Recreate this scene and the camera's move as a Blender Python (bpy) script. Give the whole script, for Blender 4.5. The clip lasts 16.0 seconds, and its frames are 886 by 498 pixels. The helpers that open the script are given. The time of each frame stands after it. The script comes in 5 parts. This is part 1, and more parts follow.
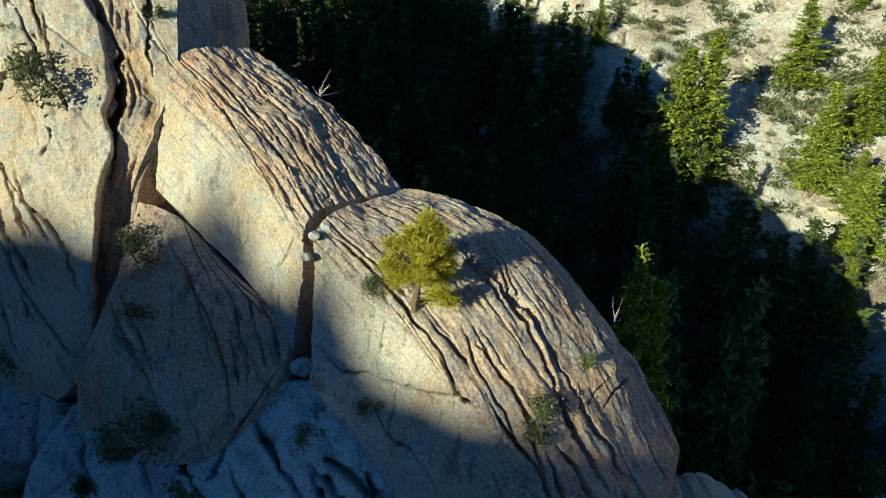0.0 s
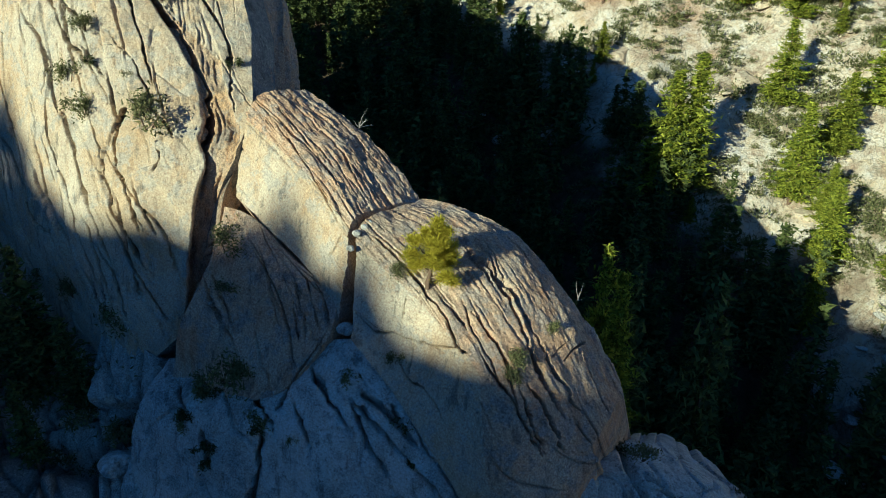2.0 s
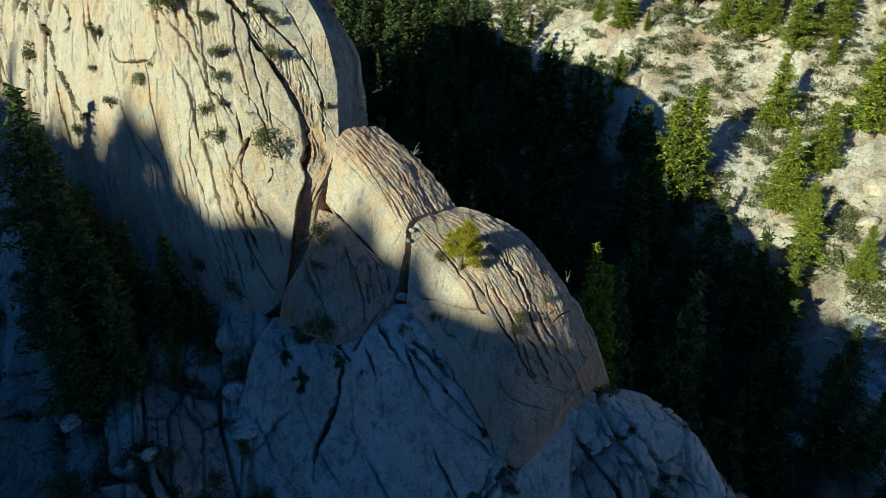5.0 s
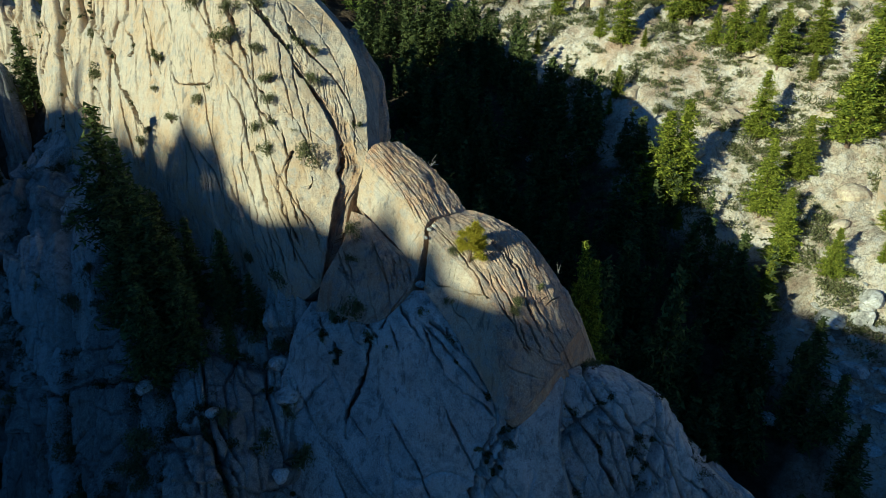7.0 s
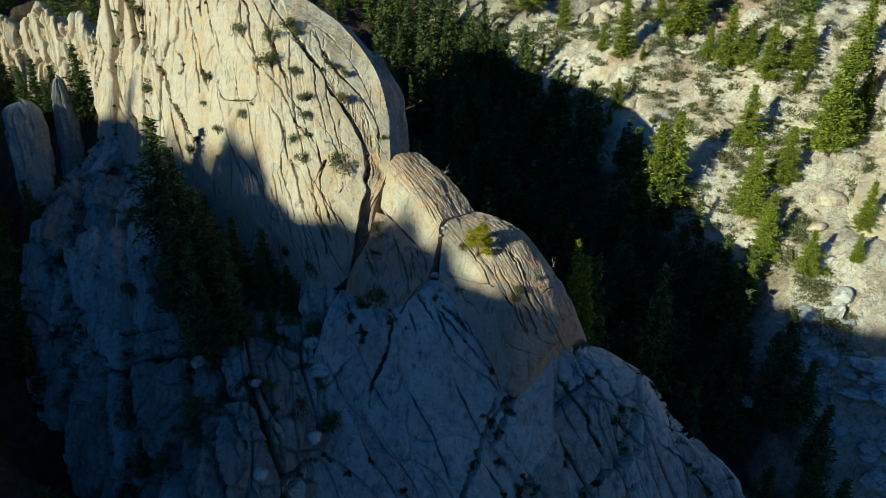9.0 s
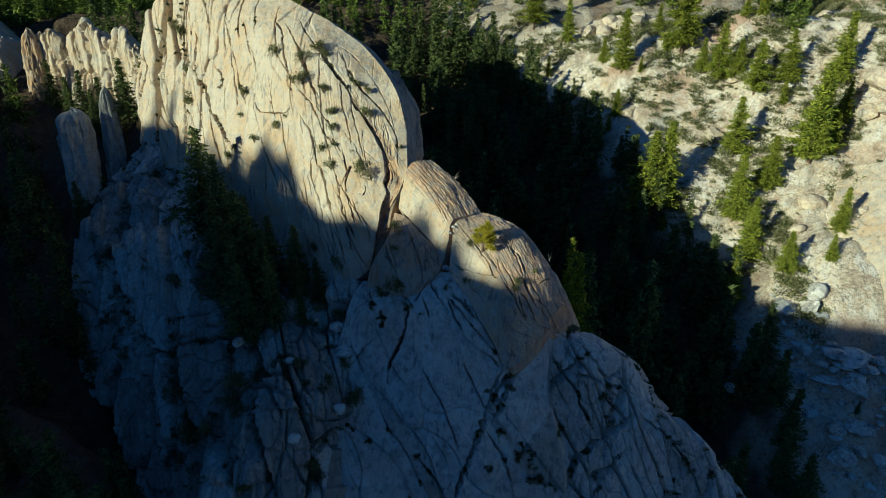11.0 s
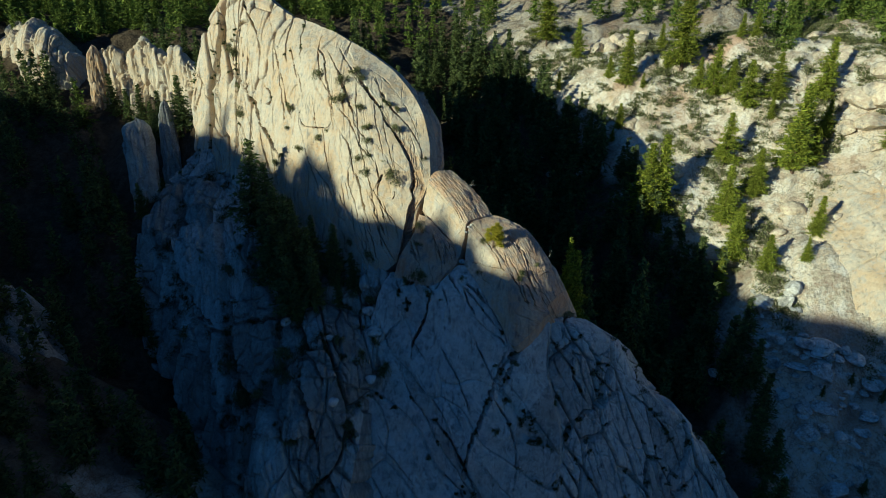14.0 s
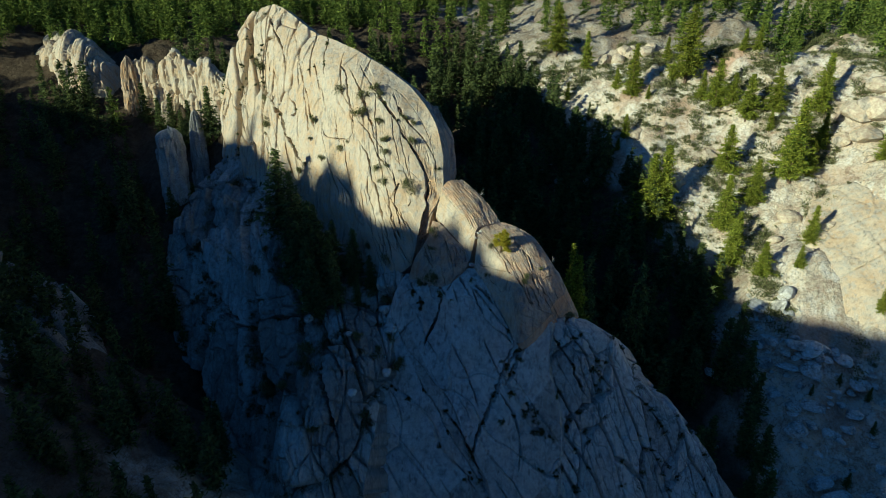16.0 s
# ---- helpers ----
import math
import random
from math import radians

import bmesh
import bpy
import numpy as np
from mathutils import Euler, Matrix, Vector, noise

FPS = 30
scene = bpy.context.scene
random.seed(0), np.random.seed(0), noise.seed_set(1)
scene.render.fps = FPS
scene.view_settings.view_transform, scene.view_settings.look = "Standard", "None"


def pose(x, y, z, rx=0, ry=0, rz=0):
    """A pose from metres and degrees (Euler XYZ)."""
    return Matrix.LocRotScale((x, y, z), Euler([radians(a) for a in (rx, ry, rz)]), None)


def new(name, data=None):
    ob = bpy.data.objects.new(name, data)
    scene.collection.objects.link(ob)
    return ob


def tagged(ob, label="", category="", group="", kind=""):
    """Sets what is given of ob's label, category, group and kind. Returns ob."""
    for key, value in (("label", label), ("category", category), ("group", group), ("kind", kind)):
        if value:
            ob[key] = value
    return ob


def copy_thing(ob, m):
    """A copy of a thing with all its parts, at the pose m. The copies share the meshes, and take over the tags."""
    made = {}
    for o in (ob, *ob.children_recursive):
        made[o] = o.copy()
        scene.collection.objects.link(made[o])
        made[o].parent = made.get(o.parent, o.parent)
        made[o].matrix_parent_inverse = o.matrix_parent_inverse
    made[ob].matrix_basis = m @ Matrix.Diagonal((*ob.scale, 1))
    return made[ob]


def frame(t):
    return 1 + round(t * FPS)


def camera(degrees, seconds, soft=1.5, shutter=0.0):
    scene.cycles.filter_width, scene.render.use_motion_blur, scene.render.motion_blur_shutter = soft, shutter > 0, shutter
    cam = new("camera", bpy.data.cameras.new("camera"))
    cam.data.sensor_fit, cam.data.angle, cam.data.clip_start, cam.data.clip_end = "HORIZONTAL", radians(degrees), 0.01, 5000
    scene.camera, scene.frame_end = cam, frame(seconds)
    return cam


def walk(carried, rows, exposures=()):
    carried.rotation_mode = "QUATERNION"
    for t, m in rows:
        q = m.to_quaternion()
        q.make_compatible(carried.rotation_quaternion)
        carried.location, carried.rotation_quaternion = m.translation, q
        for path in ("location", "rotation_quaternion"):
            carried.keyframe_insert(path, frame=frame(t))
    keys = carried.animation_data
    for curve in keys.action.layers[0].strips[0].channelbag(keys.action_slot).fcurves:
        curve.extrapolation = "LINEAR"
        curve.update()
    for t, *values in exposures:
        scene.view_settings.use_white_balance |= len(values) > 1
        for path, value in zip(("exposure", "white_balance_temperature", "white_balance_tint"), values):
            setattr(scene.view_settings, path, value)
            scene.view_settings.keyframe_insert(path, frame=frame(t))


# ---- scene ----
cam = camera(68.9, 16.0, 0.65)
METRES, EYE, TILT, LEAN, TURN = 90.0, 100.0, -25.7, 0.0, 0.0
ROWS = [
    (0.0, 0.0, 0.0, 0.0, 0.0, 0.0, 0.0),
    (0.5, 0.0018, -0.0272, -0.0003, 0.46, -0.02, -0.21),
    (1.0, 0.0041, -0.0575, -0.0008, 0.96, -0.04, -0.48),
    (1.5, 0.0059, -0.0863, -0.0018, 1.17, -0.05, -0.6),
    (2.0, 0.0076, -0.1181, -0.0029, 1.56, -0.06, -0.8),
    (2.5, 0.009, -0.1479, -0.0036, 2.12, -0.05, -1.08),
    (3.0, 0.0109, -0.1806, -0.0048, 2.87, -0.07, -1.44),
    (3.5, 0.0129, -0.2116, -0.0059, 3.48, -0.11, -1.74),
    (4.0, 0.0149, -0.2448, -0.0071, 4.03, -0.11, -2.0),
    (6.5, 0.0248, -0.4064, -0.012, 5.1, -0.19, -2.48),
    (7.0, 0.0273, -0.4404, -0.0133, 5.49, -0.2, -2.66),
    (7.5, 0.0297, -0.4719, -0.0147, 5.85, -0.21, -2.83),
    (8.0, 0.0326, -0.5057, -0.0159, 6.09, -0.23, -2.95),
    (8.5, 0.0357, -0.5371, -0.0173, 6.24, -0.25, -3.01),
    (9.0, 0.039, -0.571, -0.0188, 6.45, -0.23, -3.1),
    (11.5, 0.058, -0.7334, -0.026, 7.55, -0.29, -3.62),
    (12.0, 0.062, -0.7647, -0.0271, 7.78, -0.3, -3.74),
    (12.5, 0.0664, -0.7983, -0.0281, 8.07, -0.32, -3.87),
    (13.0, 0.0704, -0.8293, -0.0291, 8.35, -0.35, -4.02),
    (13.5, 0.0752, -0.863, -0.03, 8.61, -0.37, -4.13),
    (14.0, 0.0801, -0.893, -0.0298, 8.87, -0.41, -4.27),
    (14.5, 0.0852, -0.9229, -0.0286, 9.22, -0.45, -4.45),
    (15.0, 0.0895, -0.9482, -0.0269, 9.52, -0.46, -4.59),
    (15.5, 0.0942, -0.9728, -0.0239, 9.81, -0.49, -4.73),
    (16.0, 0.0984, -0.9932, -0.0204, 10.03, -0.51, -4.84),
]
walk(cam, [(t, pose(0, 0, EYE, TILT, LEAN, TURN) @ pose(METRES * x, METRES * y, METRES * z, 90 + pitch, roll, yaw)) for t, x, y, z, yaw, pitch, roll in ROWS],
     [(0.0, 0.62, 4300, -5), (4.0, 0.42, 4300, -5), (16.0, 0.24, 4300, -5)])

# ---- world, sun ----
SUN_AZ, SUN_EL = radians(-135.0), radians(19.2)     # where the sun stands
to_sun = Vector((math.cos(SUN_AZ) * math.cos(SUN_EL), math.sin(SUN_AZ) * math.cos(SUN_EL), math.sin(SUN_EL)))
world = bpy.data.worlds.new("sky")
scene.world = world
world.use_nodes = True
wn = world.node_tree
sky = wn.nodes.new("ShaderNodeTexSky")
sky.sky_type = "NISHITA"
sky.sun_disc = False
sky.sun_elevation = SUN_EL
sky.sun_rotation = math.pi / 2 - SUN_AZ
wn.links.new(sky.outputs[0], wn.nodes["Background"].inputs[0])
wn.nodes["Background"].inputs[1].default_value = 0.044
sky.ozone_density, sky.dust_density, sky.altitude = 4.6, 0.25, 1500
sun = new("sun", bpy.data.lights.new("sun", "SUN"))
sun.data.energy, sun.data.angle, sun.data.color = 5.0, radians(0.53), (1.0, 0.755, 0.385)
sun.rotation_mode = "QUATERNION"
sun.rotation_quaternion = to_sun.to_track_quat("Z", "Y")


# ---- numpy noise ----
def hash3(ix, iy, iz, seed):
    h = (ix.astype(np.int64) * 374761393 + iy.astype(np.int64) * 668265263 + iz.astype(np.int64) * 2147483647 + seed * 974634533) & 0xFFFFFFFF
    h = ((h ^ (h >> 13)) * 1274126177) & 0xFFFFFFFF
    h = ((h ^ (h >> 16)) * 2246822519) & 0xFFFFFFFF
    return ((h ^ (h >> 15)) & 0xFFFFFF) / float(0xFFFFFF)


def vnoise(x, y, z, seed=0):
    """Value noise, -1 to 1."""
    x, y, z = (np.asarray(a, float) for a in np.broadcast_arrays(x, y, z))
    fx, fy, fz = np.floor(x), np.floor(y), np.floor(z)
    tx, ty, tz = x - fx, y - fy, z - fz
    tx, ty, tz = (a * a * a * (a * (a * 6 - 15) + 10) for a in (tx, ty, tz))
    out = 0
    for dx in (0, 1):
        for dy in (0, 1):
            for dz in (0, 1):
                w = (tx if dx else 1 - tx) * (ty if dy else 1 - ty) * (tz if dz else 1 - tz)
                out = out + w * hash3(fx + dx, fy + dy, fz + dz, seed)
    return out * 2 - 1


def fbm(x, y, z, seed=0, octaves=4, gain=0.5):
    total, a = 0, 1.0
    for o in range(octaves):
        total = total + a * vnoise(x * 2 ** o, y * 2 ** o, z * 2 ** o, seed + o * 17)
        a *= gain
    return total


# ---- materials ----
def principled(name, rough=0.85, spec=0.25):
    m = bpy.data.materials.new(name)
    m.use_nodes = True
    b = m.node_tree.nodes["Principled BSDF"]
    b.inputs["Roughness"].default_value = rough
    b.inputs["Specular IOR Level"].default_value = spec
    return m, m.node_tree, b


def tex_noise(nt, scale, detail=6, rough=0.6, stretch=None, turn=(0, 0, 0)):
    tc = nt.nodes.new("ShaderNodeTexCoord")
    mp = nt.nodes.new("ShaderNodeMapping")
    mp.inputs["Scale"].default_value = stretch or (1, 1, 1)
    mp.inputs["Rotation"].default_value = turn
    nz = nt.nodes.new("ShaderNodeTexNoise")
    nz.inputs["Scale"].default_value, nz.inputs["Detail"].default_value, nz.inputs["Roughness"].default_value = scale, detail, rough
    nt.links.new(tc.outputs["Object"], mp.inputs[0])
    nt.links.new(mp.outputs[0], nz.inputs[0])
    return nz.outputs[0]


def ramp(nt, src, stops):
    r = nt.nodes.new("ShaderNodeValToRGB")
    e = r.color_ramp.elements
    while len(e) < len(stops):
        e.new(0.5)
    for k, (p, c) in zip(e, stops):
        k.position, k.color = p, (*c, 1) if len(c) == 3 else (c[0],) * 3 + (1,)
    nt.links.new(src, r.inputs[0])
    return r.outputs[0]


def mix(nt, fac, a, b, kind="MIX"):
    m = nt.nodes.new("ShaderNodeMix")
    m.data_type, m.blend_type = "RGBA", kind
    for sock, v in ((m.inputs[0], fac), (m.inputs[6], a), (m.inputs[7], b)):
        if isinstance(v, (int, float)):
            sock.default_value = v
        elif isinstance(v, tuple):
            sock.default_value = (*v, 1)
        else:
            nt.links.new(v, sock)
    return m.outputs[2]


def bump(nt, bsdf, height, strength, dist):
    b = nt.nodes.new("ShaderNodeBump")
    b.inputs["Strength"].default_value, b.inputs["Distance"].default_value = strength, dist
    nt.links.new(height, b.inputs["Height"])
    nt.links.new(b.outputs[0], bsdf.inputs["Normal"])


def granite(name, pale, tan, stain, grey, rust=0.5, streak=(1, 1, 0.12), grain=0.85, vary=0.0):
    m, nt, b = principled(name, 0.9, 0.15)
    big = tex_noise(nt, 0.16, 5, 0.6)
    base = mix(nt, ramp(nt, big, [(0.40, (0,)), (0.62, (1,))]), pale, tan)
    run = tex_noise(nt, 0.9, 6, 0.65, streak)
    base = mix(nt, ramp(nt, run, [(0.52, (0,)), (0.66, (rust,))]), base, stain)
    lichen = tex_noise(nt, 0.7, 9, 0.72)
    base = mix(nt, ramp(nt, lichen, [(0.51, (0,)), (0.57, (0.7,))]), base, grey)
    water = tex_noise(nt, 1.3, 8, 0.65, (1, 1, 0.06))
    base = mix(nt, ramp(nt, water, [(0.56, (0,)), (0.64, (0.6,))]), base, tuple(0.36 * c for c in grey))
    moss = tex_noise(nt, 2.6, 11, 0.8)
    base = mix(nt, ramp(nt, moss, [(0.57, (0,)), (0.63, (0.75,))]), base, tuple(0.34 * c for c in grey))
    chip = tex_noise(nt, 3.6, 9, 0.75, (1, 1, 0.45))
    base = mix(nt, ramp(nt, chip, [(0.60, (0,)), (0.65, (0.5,))]), base, tuple(min(0.82, 1.25 * c) for c in pale))
    speck = tex_noise(nt, 8.0, 8, 0.85)
    base = mix(nt, grain, base, ramp(nt, speck, [(0.36, (0.10,)), (0.5, (0.5,)), (0.64, (0.90,))]), "OVERLAY")
    if vary:
        info = nt.nodes.new("ShaderNodeObjectInfo")
        base = mix(nt, vary, base, ramp(nt, info.outputs["Random"], [(0.0, (0.18, 0.17, 0.16)), (0.5, (0.5, 0.5, 0.5)), (1.0, (0.72, 0.70, 0.66))]), "OVERLAY")
    nt.links.new(base, b.inputs["Base Color"])
    coarse = nt.nodes.new("ShaderNodeBump")
    coarse.inputs["Strength"].default_value, coarse.inputs["Distance"].default_value = 0.7, 0.16
    nt.links.new(tex_noise(nt, 2.4, 8, 0.7, (1, 1, 0.5)), coarse.inputs["Height"])
    fine = nt.nodes.new("ShaderNodeBump")
    fine.inputs["Strength"].default_value, fine.inputs["Distance"].default_value = 0.8, 0.07
    nt.links.new(tex_noise(nt, 9.0, 6, 0.75), fine.inputs["Height"])
    nt.links.new(coarse.outputs[0], fine.inputs["Normal"])
    nt.links.new(fine.outputs[0], b.inputs["Normal"])
    return m


M_FACE = granite("pale_granite", (0.60, 0.52, 0.39), (0.56, 0.43, 0.27), (0.46, 0.28, 0.12), (0.46, 0.43, 0.37), 0.45, grain=0.6)
M_BLOCK = granite("tan_granite", (0.56, 0.45, 0.32), (0.54, 0.37, 0.23), (0.42, 0.24, 0.13), (0.37, 0.33, 0.29), 0.7)
M_APRON = granite("grey_granite", (0.63, 0.61, 0.56), (0.55, 0.52, 0.46), (0.32, 0.25, 0.18), (0.34, 0.34, 0.32), 0.4, vary=0.5)
# Grey granite darkened in colour, to carry the deeper shade of bench and spur.
M_SHADE_ROCK = granite("shade_darkened_granite", (0.50, 0.49, 0.45), (0.42, 0.40, 0.35), (0.28, 0.23, 0.17), (0.29, 0.29, 0.27), 0.4, vary=0.6)
M_PIN = granite("rusty_granite", (0.50, 0.40, 0.28), (0.46, 0.30, 0.15), (0.36, 0.18, 0.07), (0.30, 0.27, 0.23), 0.9)


def ground_material():
    m, nt, b = principled("hillside_granite_and_duff", 0.95, 0.1)
    rock = mix(nt, ramp(nt, tex_noise(nt, 0.2, 8, 0.7), [(0.4, (0,)), (0.6, (1,))]), (0.84, 0.75, 0.60), (0.77, 0.66, 0.49))
    soil = mix(nt, ramp(nt, tex_noise(nt, 0.8, 8, 0.7), [(0.4, (0,)), (0.6, (1,))]), (0.68, 0.57, 0.43), (0.50, 0.40, 0.28))
    base = mix(nt, ramp(nt, tex_noise(nt, 0.13, 11, 0.75), [(0.50, (0,)), (0.54, (0.9,))]), rock, soil)
    gravel = tex_noise(nt, 0.7, 10, 0.8)
    base = mix(nt, 0.6, base, ramp(nt, gravel, [(0.36, (0.2,)), (0.5, (0.5,)), (0.64, (0.85,))]), "OVERLAY")
    crack = tex_noise(nt, 0.35, 5, 0.6, (1, 0.45, 1), (0, 0, 0.6))
    base = mix(nt, ramp(nt, crack, [(0.488, (0,)), (0.5, (0.6,)), (0.512, (0,))]), base, (0.20, 0.15, 0.10))
    scrub = tex_noise(nt, 0.9, 11, 0.8)
    base = mix(nt, ramp(nt, scrub, [(0.57, (0,)), (0.61, (0.7,))]), base, (0.20, 0.18, 0.11))
    stone = tex_noise(nt, 1.6, 9, 0.75)
    base = mix(nt, ramp(nt, stone, [(0.60, (0,)), (0.63, (0.6,))]), base, (0.80, 0.75, 0.65))
    warp = nt.nodes.new("ShaderNodeTexNoise")
    warp.inputs["Scale"].default_value, warp.inputs["Detail"].default_value = 0.25, 5
    place = nt.nodes.new("ShaderNodeTexCoord")
    nt.links.new(place.outputs["Object"], warp.inputs[0])
    push, bent_place = nt.nodes.new("ShaderNodeVectorMath"), nt.nodes.new("ShaderNodeVectorMath")
    push.operation, push.inputs["Scale"].default_value = "SCALE", 9.0
    nt.links.new(warp.outputs["Color"], push.inputs[0])
    nt.links.new(place.outputs["Object"], bent_place.inputs[0])
    nt.links.new(push.outputs[0], bent_place.inputs[1])
    stretch = nt.nodes.new("ShaderNodeMapping")
    stretch.inputs["Scale"].default_value, stretch.inputs["Rotation"].default_value = (1, 0.55, 0.8), (0, 0, 0.7)
    nt.links.new(bent_place.outputs[0], stretch.inputs[0])
    joint, block = nt.nodes.new("ShaderNodeTexVoronoi"), nt.nodes.new("ShaderNodeTexVoronoi")
    joint.feature = "DISTANCE_TO_EDGE"
    for node in (joint, block):
        node.inputs["Scale"].default_value = 0.3
        nt.links.new(stretch.outputs[0], node.inputs["Vector"])
    base = mix(nt, 0.45, base, ramp(nt, block.outputs["Color"], [(0.0, (0.35,)), (0.5, (0.52,)), (1.0, (0.75,))]), "OVERLAY")
    base = mix(nt, ramp(nt, joint.outputs["Distance"], [(0.0, (0.55,)), (0.035, (0,))]), base, (0.16, 0.13, 0.09))
    bare = nt.nodes.new("ShaderNodeAttribute")
    bare.attribute_name = "bare"
    base = mix(nt, bare.outputs["Fac"], base, (0.66, 0.45, 0.31))
    red = tex_noise(nt, 0.05, 3, 0.5)
    base = mix(nt, ramp(nt, red, [(0.58, (0,)), (0.68, (0.6,))]), base, (0.46, 0.28, 0.17))
    floor = mix(nt, ramp(nt, tex_noise(nt, 0.5, 6, 0.7), [(0.4, (0,)), (0.65, (1,))]), (0.075, 0.055, 0.035), (0.14, 0.11, 0.07))
    duff = nt.nodes.new("ShaderNodeAttribute")
    duff.attribute_name = "duff"
    base = mix(nt, duff.outputs["Fac"], base, floor)
    base = mix(nt, 0.6, base, ramp(nt, tex_noise(nt, 2.2, 8, 0.8), [(0.25, (0.15,)), (0.5, (0.5,)), (0.75, (0.85,))]), "OVERLAY")
    nt.links.new(base, b.inputs["Base Color"])
    bump(nt, b, tex_noise(nt, 0.9, 12, 0.75), 1.0, 0.9)
    return m


M_GROUND = ground_material()


def leaf_material(name, dark, light, rough=0.7):
    m, nt, b = principled(name, rough, 0.05)
    geo = nt.nodes.new("ShaderNodeNewGeometry")
    info = nt.nodes.new("ShaderNodeObjectInfo")
    c = mix(nt, geo.outputs["Random Per Island"], dark, light)
    c = mix(nt, 0.35, c, ramp(nt, info.outputs["Random"], [(0.0, (0.36, 0.36, 0.30)), (1.0, (0.62, 0.66, 0.5))]), "OVERLAY")
    nt.links.new(c, b.inputs["Base Color"])
    t = nt.nodes.new("ShaderNodeBsdfTranslucent")
    nt.links.new(c, t.inputs["Color"])
    both = nt.nodes.new("ShaderNodeMixShader")
    both.inputs[0].default_value = 0.22
    nt.links.new(b.outputs[0], both.inputs[1])
    nt.links.new(t.outputs[0], both.inputs[2])
    nt.links.new(both.outputs[0], nt.nodes["Material Output"].inputs["Surface"])
    return m


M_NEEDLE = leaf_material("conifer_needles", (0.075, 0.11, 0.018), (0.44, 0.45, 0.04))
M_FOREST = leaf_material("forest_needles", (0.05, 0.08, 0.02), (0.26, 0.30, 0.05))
# Same conifer needles, darkened so that shaded trees hold the shade in their colour.
M_SHADE_NEEDLE = leaf_material("shade_darkened_needles", (0.045, 0.065, 0.03), (0.20, 0.23, 0.07))
M_PINE = leaf_material("yellow_green_needles", (0.32, 0.29, 0.016), (0.60, 0.50, 0.03))
M_SHRUB = leaf_material("sage_leaves", (0.09, 0.10, 0.045), (0.27, 0.26, 0.12))
# Shrub leaves darkened in colour to read as brush lying in shade.
M_SHADE_LEAF = leaf_material("shade_darkened_low_leaves", (0.03, 0.04, 0.02), (0.14, 0.15, 0.06))
M_BARK, _nt, _b = principled("bark", 0.95, 0.1)
_nt.links.new(ramp(_nt, tex_noise(_nt, 4.0, 6, 0.7, (1, 1, 0.2)), [(0.3, (0.07, 0.045, 0.03)), (0.7, (0.24, 0.17, 0.12))]), _b.inputs["Base Color"])


M_TWIG, _nt, _b = principled("dry_twig", 0.9, 0.1)
_nt.links.new(ramp(_nt, tex_noise(_nt, 6.0, 4, 0.6), [(0.3, (0.36, 0.33, 0.29)), (0.7, (0.58, 0.55, 0.50))]), _b.inputs["Base Color"])


# ---- mesh helpers ----
def mesh_object(name, verts, faces, mat, smooth=False):
    me = bpy.data.meshes.new(name)
    me.from_pydata([tuple(v) for v in verts], [], faces)
    me.materials.append(mat)
    if smooth:
        me.shade_smooth()
    return new(name, me)


def grid_mesh(name, P, mat, back=None):
    """A sheet of points P[v, u]; with back, a solid whose hidden side lies that way."""
    nv, nu = P.shape[:2]
    idx = np.arange(nv * nu).reshape(nv, nu)
    quads = np.stack([idx[:-1, :-1], idx[:-1, 1:], idx[1:, 1:], idx[1:, :-1]], -1).reshape(-1, 4)
    verts = P.reshape(-1, 3)
    if back is not None:
        ring = np.concatenate([idx[0, :], idx[1:, -1], idx[-1, -2::-1], idx[-2:0:-1, 0]])
        low = len(verts) + np.arange(len(ring))
        verts = np.concatenate([verts, verts[ring] + np.array(back)])
        nxt = np.roll(np.arange(len(ring)), -1)
        quads = np.concatenate([quads, np.stack([ring, low, low[nxt], ring[nxt]], -1)])
    me = bpy.data.meshes.new(name)
    me.vertices.add(len(verts))
    me.vertices.foreach_set("co", verts.astype(np.float32).ravel())
    me.loops.add(len(quads) * 4)
    me.loops.foreach_set("vertex_index", quads.astype(np.int32).ravel())
    me.polygons.add(len(quads))
    me.polygons.foreach_set("loop_start", np.arange(0, len(quads) * 4, 4, dtype=np.int32))
    me.update(calc_edges=True)
    me.materials.append(mat)
    me.validate()
    return new(name, me)


def spline(pts, s):
    """Catmull-Rom through the points, at the fractions s of the chord length."""
    p = np.array(pts, float)
    d = np.concatenate([[0], np.cumsum(np.linalg.norm(np.diff(p, axis=0), axis=1))])
    d /= d[-1]
    m = np.gradient(p, d, axis=0) if len(p) > 2 else np.repeat(p[1:] - p[:1], 2, 0)
    k = np.clip(np.searchsorted(d, s, side="right") - 1, 0, len(p) - 2)
    h = (d[k + 1] - d[k])
    t = (s - d[k]) / h
    t, h = t[:, None], h[:, None]
    return ((2 * t ** 3 - 3 * t ** 2 + 1) * p[k] + (t ** 3 - 2 * t ** 2 + t) * h * m[k] + (-2 * t ** 3 + 3 * t ** 2) * p[k + 1] + (t ** 3 - t ** 2) * h * m[k + 1])


